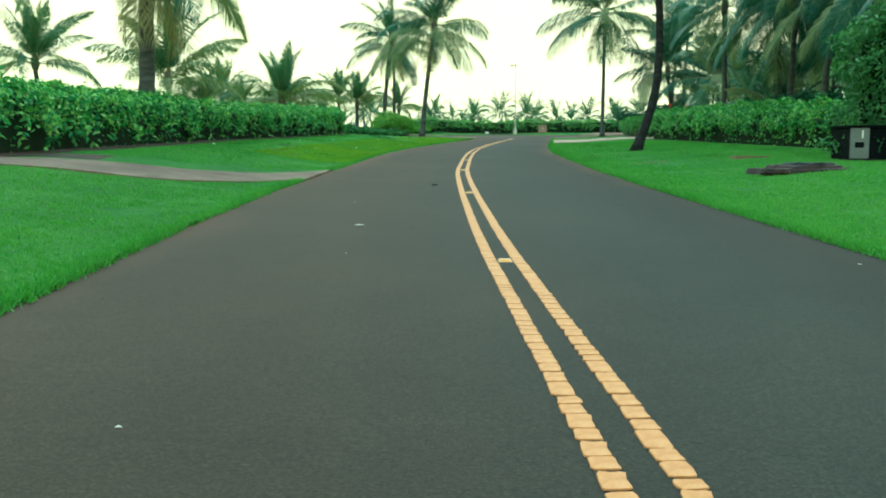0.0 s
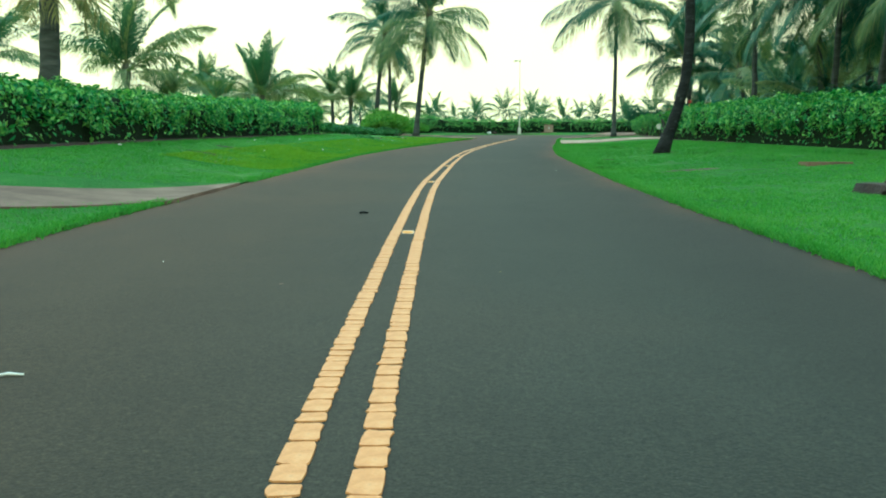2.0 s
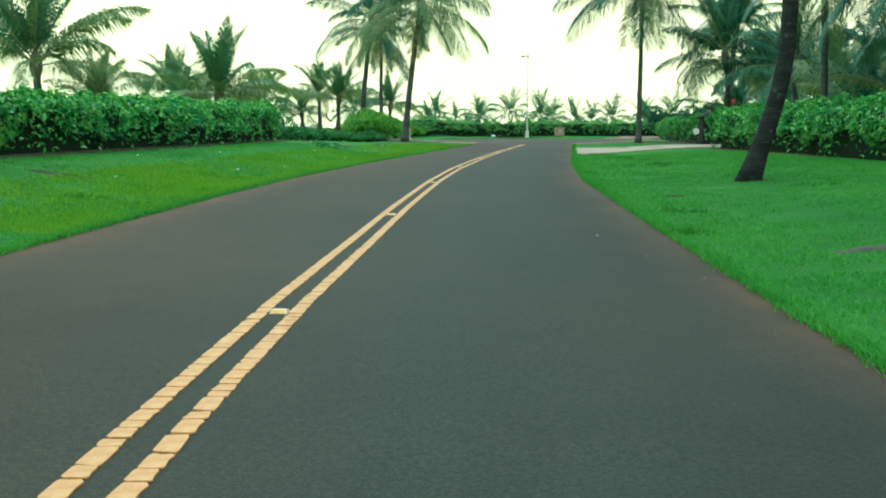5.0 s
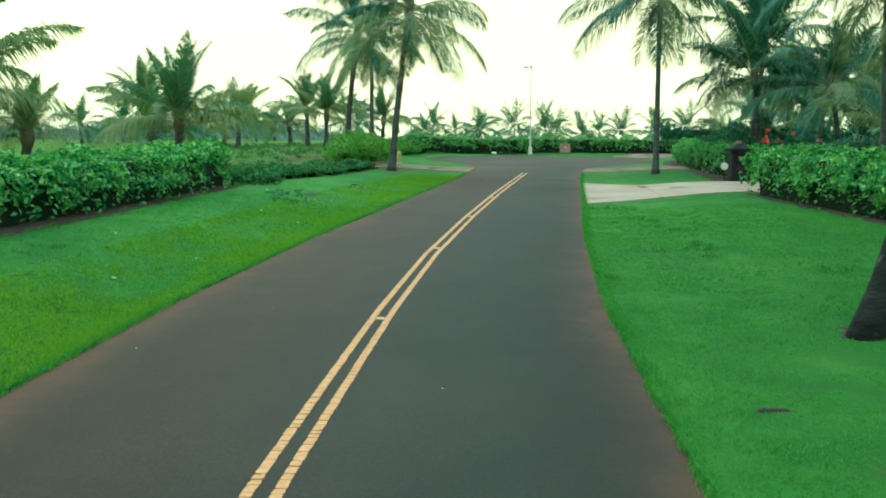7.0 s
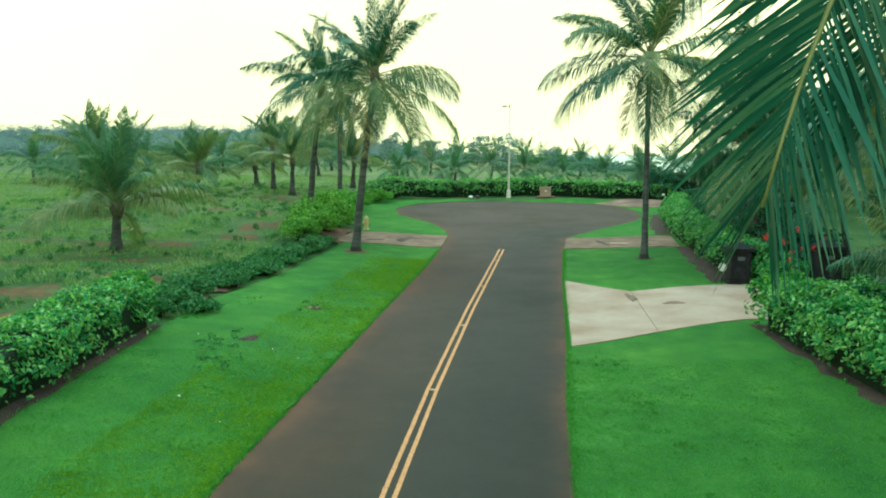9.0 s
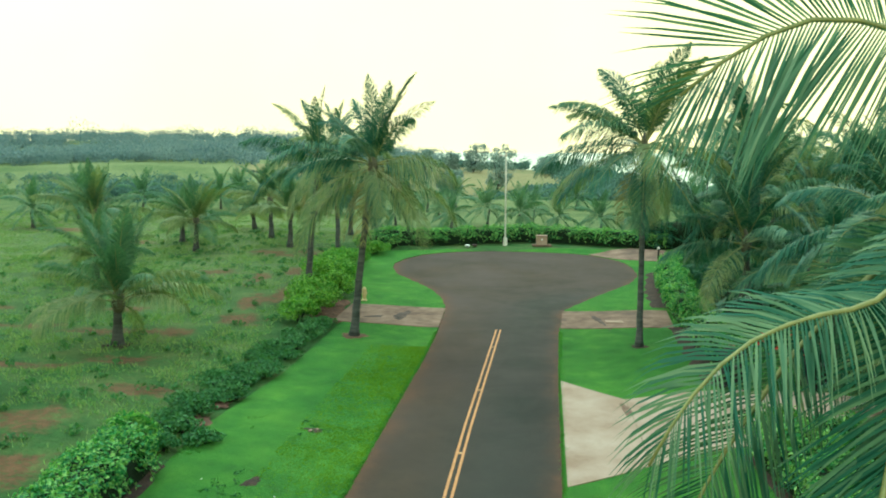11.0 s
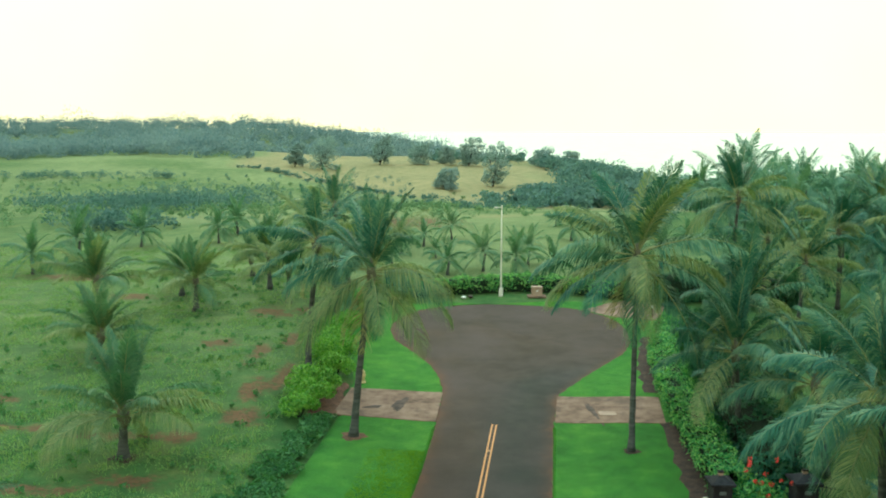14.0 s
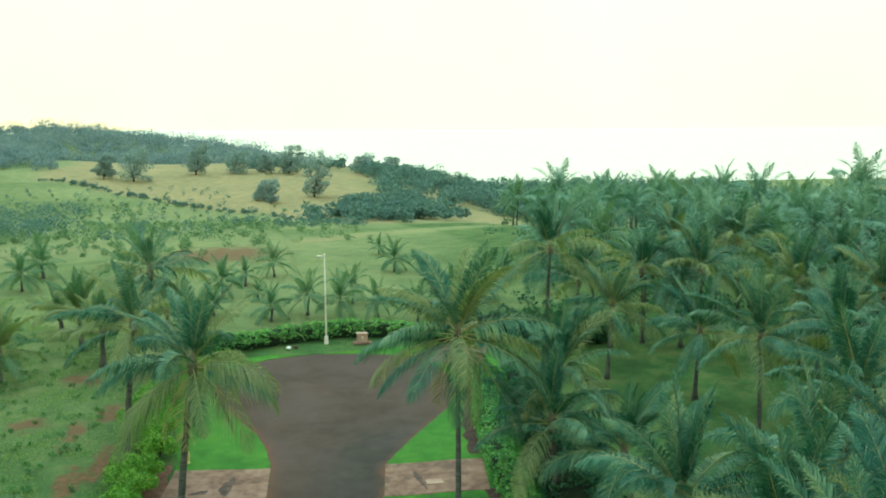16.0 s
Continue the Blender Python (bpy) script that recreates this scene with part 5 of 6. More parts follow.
# ---- soil, mulch and litter on the verges ----
def patch(name, x, y, rx, ry, material, label, seed, rise=0.045, category="soil patch", turn=0.0):
    """A thin, ragged-edged spread of soil lying on the grass."""
    rng = np.random.default_rng(seed)
    n = 30
    bm = bmesh.new()
    mid = bm.verts.new((0, 0, 0))
    rims = []
    for k in (0.55, 1.0):
        ring = []
        for i in range(n):
            a = 2 * math.pi * i / n
            r = k * (1 + (0.22 * math.sin(3 * a + seed) + 0.14 * math.sin(7 * a + 2 * seed) + rng.normal(0, 0.05)) * k)
            ring.append(bm.verts.new((r * rx * math.cos(a), r * ry * math.sin(a), 0)))
        rims.append(ring)
    for i in range(n):
        j = (i + 1) % n
        bm.faces.new((mid, rims[0][i], rims[0][j]))
        bm.faces.new((rims[0][i], rims[1][i], rims[1][j], rims[0][j]))
    c, s_ = math.cos(turn), math.sin(turn)
    for v in bm.verts:
        v.co.x, v.co.y = v.co.x * c - v.co.y * s_, v.co.x * s_ + v.co.y * c
    edge = set(rims[1])
    for v in bm.verts:
        v.co.z = lie_at(x + v.co.x, y + v.co.y) - lie_at(x, y) + (rise - 0.035 if v in edge else rise + rng.uniform(0, 0.012))
    return solid(name, bm, material, label, category, "structure", (x, y, lie_at(x, y)), True)


def strip(name, path, width, material, label, rise=0.05):
    """A bed of mulch along a hedge."""
    pts = resample(path, 0.6)
    P = np.array([[p.x, p.y] for p in pts])
    T = np.gradient(P, axis=0)
    T /= np.linalg.norm(T, axis=1, keepdims=True)
    N = np.stack([T[:, 1], -T[:, 0]], axis=1)
    us = np.array([-0.5, -0.44, -0.2, 0.0, 0.2, 0.44, 0.5])
    w = width * (1 + 0.12 * np.sin(np.arange(len(P)) * 1.7) + 0.08 * np.sin(np.arange(len(P)) * 4.1))
    gx = P[:, :1] + N[:, :1] * us * w[:, None]
    gy = P[:, 1:] + N[:, 1:] * us * w[:, None]
    gz = lie(gx, gy) + rise + 0.012 * wobble(np.stack([gx.ravel(), gy.ravel(), 0 * gx.ravel()], axis=1), 2.3, 1.0).reshape(gx.shape)
    gz[:, [0, -1]] -= 0.06
    return solid(name, grid_mesh(name, gx, gy, gz), material, label, "flower bed", "structure", smoothed=True)


strip("mulch_1", [(-7.9, 14.6), (-8.0, 18.2), (-7.9, 24), (-7.7, 30), (-7.2, 36), (-6.5, 42), (-6.0, 50.5)], 1.4, SOIL, "dark red mulch under a hedge")
strip("mulch_2", [(-8.7, 3), (-8.3, 8), (-7.9, 11.2)], 1.9, SOIL, "dark red mulch under a hedge")
strip("mulch_3", [(12.9, 42), (12.6, 50.5), (12.7, 51.9)], 2.2, SOIL, "dark red mulch under a hedge")
strip("mulch_4", [(13.35, 59.2), (13.85, 64), (14.4, 69.0)], 1.6, SOIL, "dark mulch bed beside a clipped hedge")
strip("mulch_5", [(14.8, 73.6), (15.6, 79), (17.4, 86)], 1.9, SOIL, "dark mulch bed beside a clipped hedge")
for i, (sx, sy, sr, sl) in enumerate([(-5.5, 54.2, 0.45, 0.8), (-5.25, 56.2, 0.35, 0.6)]):
    patch("soil_patch", sx, sy, sr, sl, RED_SOIL, "bare red soil along the field's edge", 70 + i, 0.036)
strip("mulch_7", [(-3.4, 69.9), (-3.3, 75.4)], 1.5, RED_SOIL, "bare red soil beside the driveway")
patch("soil_ring", -11.25, 63.55, 0.6, 0.5, SOIL, "dark soil round a young palm's trunk", 11)
patch("soil_ring", -1.58, 67.45, 0.75, 0.7, RED_SOIL, "ring of red soil round a palm trunk", 1)
patch("soil_ring", 11.43, 65.45, 0.5, 0.5, SOIL, "ring of dark soil round a palm trunk", 2)
patch("soil_ring", 6.75, 31.55, 0.5, 0.45, SOIL, "worn dark soil round a leaning trunk", 3)
patch("worn_patch", 5.3, 22.9, 0.75, 0.22, STONE, "worn brown patch in the mown grass", 4, turn=0.15)
patch("worn_patch", -1.65, 54.3, 0.42, 0.26, SOIL, "muddy hollow in the mown grass", 5)
patch("worn_patch", -4.8, 26.3, 0.5, 0.14, SOIL, "dark rut in the mown grass", 6)
patch("worn_patch", -4.9, 29.5, 0.6, 0.16, SOIL, "dark rut in the mown grass", 7, turn=0.3)
patch("worn_patch", -2.75, 49.8, 0.2, 0.5, SOIL, "thin worn streak in the mown grass", 8, turn=-0.4)
patch("worn_patch", 4.75, 28.9, 0.2, 0.06, SOIL, "small worn spot in the mown grass", 9)
patch("worn_patch", -6.6, 16.2, 0.9, 1.0, SOIL, "bare red soil where the driveway meets the hedge", 10)


patch("driveway_stain", 9.05, 56.7, 0.2, 1.0, DIRTY_CONCRETE, "brown stain along a joint in the concrete", 21, 0.066, "stain")
patch("driveway_stain", 10.2, 55.4, 0.5, 0.35, DIRTY_CONCRETE, "brown stain on pale concrete", 22, 0.062, "stain")
patch("driveway_stain", 0.5, 72.2, 0.4, 1.6, STONE, "dark dirt washed across the concrete", 23, 0.064, "stain", -0.25)
patch("driveway_stain", -0.9, 71.6, 0.7, 0.3, STONE, "dark dirt washed across the concrete", 24, 0.062, "stain", 0.3)
patch("driveway_stain", 10.6, 71.2, 0.22, 1.7, STONE, "dark dirt washed across the concrete", 25, 0.064, "stain", 0.1)


def pebble(x, y, r, material, label, seed, name="stone", rise=0.0, flat=0.6):
    rng = np.random.default_rng(seed)
    bm = bmesh.new()
    bmesh.ops.create_icosphere(bm, subdivisions=2, radius=r)
    for v in bm.verts:
        v.co *= 1 + rng.normal(0, 0.09)
        v.co.z = v.co.z * flat + r * flat * 0.6
        v.co.x *= 1.4
    on_road = abs(float(road_gap(np.float64(x), np.float64(y)))) < 0.01
    ob = solid(name, bm, material, label, "stone", "", (x, y, lie_at(x, y) + (0 if on_road else 0.035) + rise), True)
    ob.rotation_euler[2] = rng.uniform(0, 6)
    return ob


pebble(-1.75, 54.15, 0.07, CONCRETE, "pale stone in a muddy hollow", 1)
pebble(-1.55, 54.4, 0.05, CONCRETE, "pale stone in a muddy hollow", 2)
pebble(4.7, 98.0, 0.2, WHITE_PAINT, "whitish boulder beside the turning circle", 3)
pebble(5.3, 98.3, 0.2, STONE, "brown stone beside the turning circle", 4)


def scrap(x, y, length, width, turn, material, label, name="twig"):
    bm = bmesh.new()
    tube(bm, [(-length / 2, 0, width * 0.5), (-length * 0.1, width * 0.5, width * 0.75), (length / 2, 0, width * 0.5)], [width * 0.35, width * 0.5, width * 0.3], 6)
    on_road = abs(float(road_gap(np.float64(x), np.float64(y)))) < 0.01
    ob = solid(name, bm, material, label, "litter", "", (x, y, lie_at(x, y) + (0.0 if on_road else 0.04)), True, "litter on the ground")
    ob.rotation_euler[2] = turn
    return ob


scrap(-0.84, 9.07, 0.09, 0.014, 0.15, WHITE_PAINT, "pale dry twig on the asphalt")
scrap(-0.14, 15.15, 0.09, 0.025, 0.0, CABINET_DARK, "dark lump of litter on the asphalt", "litter")
scrap(-1.08, 2.93, 0.022, 0.008, 0.1, WHITE_PAINT, "small white scrap on the asphalt", "litter")
rng = np.random.default_rng(31)
for i in range(18):
    ly = rng.uniform(4, 34)
    lx = rng.uniform(np.interp(ly, LEFT_Y, LEFT_X) + 0.2, np.interp(ly, RIGHT_Y, RIGHT_X) - 0.2)
    scrap(lx, ly, rng.uniform(0.012, 0.035), rng.uniform(0.004, 0.008), rng.uniform(0, 6), [WHITE_PAINT, OLD_FROND, CONCRETE][i % 3], "small dry scrap on the asphalt", "litter")

for i in range(22):
    ly = rng.uniform(24, 52)
    lx = float(np.interp(ly, LEFT_Y, LEFT_X)) - rng.uniform(0.8, 4.2)
    scrap(lx, ly, rng.uniform(0.04, 0.09), rng.uniform(0.02, 0.035), rng.uniform(0, 6), [WHITE_PAINT, OLD_FROND][i % 2], "pale fallen leaf on the mown grass", "leaf")

# ---- road furniture ----
def marker(y):
    """A raised pavement marker between the two yellow lines."""
    x = float(np.interp(y, LINE_Y, LINE_X))
    turn = -math.atan2(float(np.interp(y + 0.5, LINE_Y, LINE_X) - np.interp(y - 0.5, LINE_Y, LINE_X)), 1.0)
    base = thing("road_marker", (x, y, SLOPE * y), "raised amber road marker between yellow lines", "road marker", "raised road markers")
    base.rotation_euler = (math.atan(SLOPE), 0, turn)
    bm = bmesh.new()
    lo = [(-0.052, -0.05), (0.052, -0.05), (0.052, 0.05), (-0.052, 0.05)]
    hi = [(-0.044, -0.018), (0.044, -0.018), (0.044, 0.018), (-0.044, 0.018)]
    a = [bm.verts.new((px, py, 0.001)) for px, py in lo]
    b = [bm.verts.new((px, py, 0.02)) for px, py in hi]
    bm.faces.new(b)
    for i in range(4):
        bm.faces.new((a[i], a[(i + 1) % 4], b[(i + 1) % 4], b[i]))
    part("body", bm, MARKER_BODY, base, "scuffed cream body")
    for sgn, nm in ((-1, "lens"), (1, "lens")):
        ln = bmesh.new()
        q = [ln.verts.new(p) for p in ((-0.042, sgn * 0.0465, 0.0055), (0.042, sgn * 0.0465, 0.0055), (0.039, sgn * 0.0235, 0.0195), (-0.039, sgn * 0.0235, 0.0195))]
        ln.faces.new(q)
        part(nm, ln, AMBER, base, "amber reflecting face")


for my in (6.66, 13.5, 20.4, 26.3, 32.75, 39.55, 46.1, 52.8, 59.4, 66.0):
    marker(my)

lamp = thing("street_lamp", (7.85, 99.2, lie_at(7.85, 99.2)), "tall slim pale street lamp behind the turning circle", "street lamp")
part("pole", tube(bmesh.new(), [(0, 0, -0.1), (0, 0, 0.6), (0, 0, 3.5), (0, 0, 7.2)], [0.08, 0.07, 0.06, 0.045], 12), POLE_PAINT, lamp, smoothed=True)
part("base", tube(bmesh.new(), [(0, 0, -0.1), (0, 0, 0.5), (0, 0, 0.62)], [0.2, 0.17, 0.1], 12), POLE_PAINT, lamp)
part("arm", tube(bmesh.new(), [(0, 0, 7.15), (-0.12, -0.05, 7.3), (-0.3, -0.1, 7.32)], [0.03, 0.03, 0.025], 8), POLE_PAINT, lamp)
head = part("lamp_head", box(bmesh.new(), -0.62, -0.2, 7.24, -0.2, 0.02, 7.36, 0.03), WHITE_PAINT, lamp)
part("lens", box(bmesh.new(), -0.58, -0.17, 7.2, -0.3, -0.01, 7.237, 0.01), CABINET_GREY, head, "grey lamp glass")
part("cap", tube(bmesh.new(), [(0, 0, 7.18), (0, 0, 7.4), (0, 0, 7.5)], [0.07, 0.08, 0.02], 10), POLE_PAINT, lamp)

ubox = thing("utility_box", (10.75, 98.5, lie_at(10.75, 98.5)), "beige utility box on a concrete pad by the hedge", "utility box")
part("cabinet", box(bmesh.new(), -0.42, -0.3, 0.06, 0.42, 0.3, 0.74, 0.02), CONCRETE, ubox)
part("lid", box(bmesh.new(), -0.46, -0.34, 0.743, 0.46, 0.34, 0.81, 0.015), CONCRETE, ubox)
part("pad", box(bmesh.new(), -0.75, -0.55, -0.06, 0.75, 0.5, 0.057, 0.01), DIRTY_CONCRETE, ubox)
part("label_plate", box(bmesh.new(), -0.07, -0.307, 0.42, 0.07, -0.302, 0.55), WHITE_PAINT, ubox)

cab = thing("utility_cabinet", (9.85, 20.5, lie_at(9.85, 20.5)), "dark utility cabinet with a grey end on the lawn", "utility cabinet")
part("body", box(bmesh.new(), -0.9, -0.46, 0.05, 0.95, 0.5, 0.74, 0.02), CABINET_DARK, cab)
part("lid", box(bmesh.new(), -0.94, -0.54, 0.743, 0.99, 0.54, 0.79, 0.012), CABINET_DARK, cab)
panel = part("door_panel", box(bmesh.new(), -0.9, -0.5, 0.06, -0.48, -0.463, 0.73, 0.012), CABINET_GREY, cab, "pale grey door panel")
part("handle", box(bmesh.new(), -0.66, -0.53, 0.5, -0.63, -0.503, 0.68, 0.006), WHITE_PAINT, panel, "white handle")
part("warning_plate", box(bmesh.new(), -0.8, -0.508, 0.3, -0.6, -0.503, 0.42), CABINET_DARK, panel, "dark plate")
part("plinth", box(bmesh.new(), -0.95, -0.56, -0.06, 1.05, 0.56, 0.047, 0.01), BLACK_STONE, cab)


def flat_rock(rx, ry, z0, z1, seed):
    """A thin broken slab of rock with a ragged rim and an uneven top."""
    rg = np.random.default_rng(seed)
    bm = bmesh.new()
    n = 22
    low, high = [], []
    for i in range(n):
        a = 2 * math.pi * i / n
        k = 1 + 0.13 * math.sin(2 * a + seed) + 0.1 * math.sin(5 * a + 2 * seed) + rg.normal(0, 0.045)
        x, y = rx * k * math.cos(a), ry * k * math.sin(a)
        low.append(bm.verts.new((x, y, z0)))
        high.append(bm.verts.new((x * 0.94 + rg.normal(0, 0.012), y * 0.94 + rg.normal(0, 0.012), z1 + rg.normal(0, 0.012))))
    mid = bm.verts.new((0, 0, z1 + 0.012))
    for i in range(n):
        j = (i + 1) % n
        bm.faces.new((low[i], low[j], high[j], high[i]))
        bm.faces.new((high[i], high[j], mid))
    bm.faces.new(low[::-1])
    return bm


stack = thing("stone_stack", (6.75, 16.9, lie_at(6.75, 16.9) + 0.02), "low stack of ragged dark red-brown stone slabs on the lawn", "stone slabs")
stack.rotation_euler[2] = 0.35
for nm, sx, sy, rx, ry, z0, z1, mat, lab in (("lower_slab", 0.0, 0.0, 1.15, 0.72, -0.08, 0.045, DARK_ROCK, ""), ("middle_slab", 0.1, 0.08, 0.88, 0.52, 0.03, 0.1, DARK_ROCK, ""), ("top_slab", 0.2, 0.14, 0.62, 0.36, 0.085, 0.145, BLACK_STONE, "dark top slab"), ("loose_slab", -0.95, -0.35, 0.36, 0.2, -0.02, 0.05, DARK_ROCK, "")):
    ob = part(nm, flat_rock(rx, ry, z0, z1, int(100 * rx)), mat, stack, lab)
    ob.location = (sx, sy, 0)
lid = solid("inspection_cover", box(bmesh.new(), -0.4, -0.25, -0.05, 0.4, 0.25, 0.05, 0.012), DIRTY_CONCRETE, "flat concrete inspection cover in the grass", "inspection cover", "", (7.55, 22.4, lie_at(7.55, 22.4) + 0.03))
plate = solid("inspection_cover", box(bmesh.new(), -0.45, -0.3, -0.05, 0.45, 0.3, 0.03, 0.012), CONCRETE, "flat concrete cover on a stained driveway", "inspection cover", "", (11.3, 70.6, lie_at(11.3, 70.6) + 0.055))


def gate_pillar(x, y, w, h, label):
    base = thing("gate_pillar", (x, y, lie_at(x, y)), label, "gate pillar", "black gate pillars")
    part("plinth", box(bmesh.new(), -w / 2 - 0.06, -w / 2 - 0.06, -0.05, w / 2 + 0.06, w / 2 + 0.06, 0.18, 0.02), BLACK_STONE, base)
    part("shaft", box(bmesh.new(), -w / 2, -w / 2, 0.183, w / 2, w / 2, h - 0.1, 0.02), BLACK_STONE, base)
    part("cap", box(bmesh.new(), -w / 2 - 0.12, -w / 2 - 0.12, h - 0.097, w / 2 + 0.12, w / 2 + 0.12, h + 0.02, 0.02), BLACK_STONE, base)
    bm = bmesh.new()
    bmesh.ops.create_cone(bm, cap_ends=True, segments=4, radius1=w * 0.72, radius2=w * 0.18, depth=0.2)
    bmesh.ops.transform(bm, matrix=Matrix.Translation((0, 0, h + 0.123)) @ Matrix.Rotation(radians(45), 4, "Z"), verts=bm.verts)
    part("roof", bm, BLACK_STONE, base)
    light = part("lantern", box(bmesh.new(), -0.09, -0.09, h + 0.226, 0.09, 0.09, h + 0.36, 0.015), CONCRETE, base, "pale lantern box")
    part("lantern_lid", box(bmesh.new(), -0.13, -0.13, h + 0.363, 0.13, 0.13, h + 0.4, 0.012), BLACK_IRON, light)
    part("number_plate", box(bmesh.new(), -0.13, -w / 2 - 0.02, h * 0.68, 0.13, -w / 2 - 0.003, h * 0.78, 0.004), CABINET_GREY, base, "grey plate")
    return base


gate_pillar(13.5, 59.1, 0.75, 1.35, "black stone gate pillar beside a pale driveway")
gate_pillar(16.75, 59.0, 0.85, 1.45, "black stone gate pillar with a lantern")

fence = thing("iron_fence", (17.3, 59.3, lie_at(17.3, 59.3)), "black iron fence with thin upright bars", "fence")
run = Vector((5.2, -2.6, 0.0))
for z0, z1 in ((0.16, 0.2), (1.02, 1.07)):
    bm = tube(bmesh.new(), [(0, 0, (z0 + z1) / 2), tuple(run * 0.5 + Vector((0, 0, (z0 + z1) / 2))), tuple(run + Vector((0, 0, (z0 + z1) / 2)))], [0.02] * 3, 6)
    part("rail", bm, BLACK_IRON, fence)
bar_mesh = as_mesh("bar", tube(bmesh.new(), [(0, 0, 0.0), (0, 0, 0.6), (0, 0, 1.15)], [0.011, 0.011, 0.006], 6))
for i in range(41):
    ob = part("bar", bar_mesh, BLACK_IRON, fence)
    ob.location = run * (i / 40)
post_mesh = as_mesh("post", box(bmesh.new(), -0.035, -0.035, -0.1, 0.035, 0.035, 1.22, 0.008))
for k in (0.0, 0.5, 1.0):
    ob = part("post", post_mesh, BLACK_IRON, fence)
    ob.location = run * k

sign = thing("stake_sign", (12.85, 58.85, lie_at(12.85, 58.85)), "small round white sign on a thin stake", "sign")
part("stake", tube(bmesh.new(), [(0, 0, -0.1), (0, 0, 0.3), (0, 0, 0.62)], [0.012, 0.012, 0.01], 6), BLACK_IRON, sign)
disc = bmesh.new()
bmesh.ops.create_cone(disc, cap_ends=True, segments=20, radius1=0.15, radius2=0.15, depth=0.02)
bmesh.ops.transform(disc, matrix=Matrix.Translation((0, -0.025, 0.66)) @ Matrix.Rotation(radians(90), 4, "X"), verts=disc.verts)
part("disc", disc, WHITE_PAINT, sign)

hyd = thing("fire_hydrant", (-1.75, 75.7, lie_at(-1.75, 75.7) + 0.03), "faded yellow fire hydrant beside the bushes", "fire hydrant")
part("barrel", tube(bmesh.new(), [(0, 0, -0.05), (0, 0, 0.05), (0, 0, 0.08), (0, 0, 0.52), (0, 0, 0.56)], [0.17, 0.17, 0.11, 0.11, 0.14], 14), HYDRANT_YELLOW, hyd)
part("bonnet", tube(bmesh.new(), [(0, 0, 0.563), (0, 0, 0.66), (0, 0, 0.73), (0, 0, 0.79)], [0.14, 0.12, 0.06, 0.035], 14), HYDRANT_YELLOW, hyd)
for a in (0, 120, 240):
    c, s_ = math.cos(radians(a - 60)), math.sin(radians(a - 60))
    part("outlet", tube(bmesh.new(), [(0.1 * c, 0.1 * s_, 0.4), (0.17 * c, 0.17 * s_, 0.4), (0.2 * c, 0.2 * s_, 0.4)], [0.06, 0.06, 0.075], 10), HYDRANT_YELLOW, hyd)

post = thing("driveway_post", (18.5, 91.3, lie_at(18.5, 91.3)), "dark wooden post with a white top by the driveway", "post")
part("shaft", box(bmesh.new(), -0.06, -0.06, -0.1, 0.06, 0.06, 0.8, 0.01), DARK_BARK, post)
part("cap", box(bmesh.new(), -0.08, -0.08, 0.803, 0.08, 0.08, 0.95, 0.02), WHITE_PAINT, post)

flower = bush(15.1, 59.5, 1.3, 1.3, 801, "leafy bush with red blossoms between black pillars", 0.16, 1600, HEDGE_LEAF, "flowering_bush")
rng = np.random.default_rng(9)
for i in range(12):
    p, v = clump_points(rng, np.array([rng.normal(0.1, 0.6), rng.normal(-0.2, 0.5), rng.uniform(1.2, 2.25) if i < 9 else rng.uniform(0.8, 1.4)]), 0.09, 16, 1.0)
    part("blossom", leaf_cloud("blossom", p, v, 0.09, 0.07, rng), FLOWER, flower, "red blossom")

house = thing("house", (57, 85, lie_at(57, 85)), "low cream house with a brown roof among palms", "house")
part("wall", box(bmesh.new(), -5, -3.5, -0.3, 5, 3.5, 2.8, 0.0), PLASTER, house)
bm = bmesh.new()
lo = [bm.verts.new(p) for p in ((-5.8, -4.3, 2.803), (5.8, -4.3, 2.803), (5.8, 4.3, 2.803), (-5.8, 4.3, 2.803))]
hi = [bm.verts.new(p) for p in ((-2.2, 0, 5.0), (2.2, 0, 5.0))]
bm.faces.new(lo[::-1])
bm.faces.new((lo[0], lo[1], hi[1], hi[0]))
bm.faces.new((lo[2], lo[3], hi[0], hi[1]))
bm.faces.new((lo[1], lo[2], hi[1]))
bm.faces.new((lo[3], lo[0], hi[0]))
part("roof", bm, ROOF_TILE, house)
for wx in (-3, 0, 3):
    w = part("window", box(bmesh.new(), wx - 0.6, -3.53, 1.0, wx + 0.6, -3.503, 2.1), CABINET_DARK, house)
    part("sill", box(bmesh.new(), wx - 0.7, -3.62, 0.93, wx + 0.7, -3.503, 0.997, 0.01), WHITE_PAINT, w)


for i, (px, py, ph, ps) in enumerate([(18.9, 54.6, 1.0, 0.8), (19.8, 57.4, 1.4, 0.85), (17.9, 47.5, 1.2, 0.8), (18.6, 71.5, 1.2, 0.75)]):
    palm(px, py, ph, (0, 0), ps, 16, 260 + i, 0, "young palm with upright fronds behind the hedge", radius=0.16, low=5)


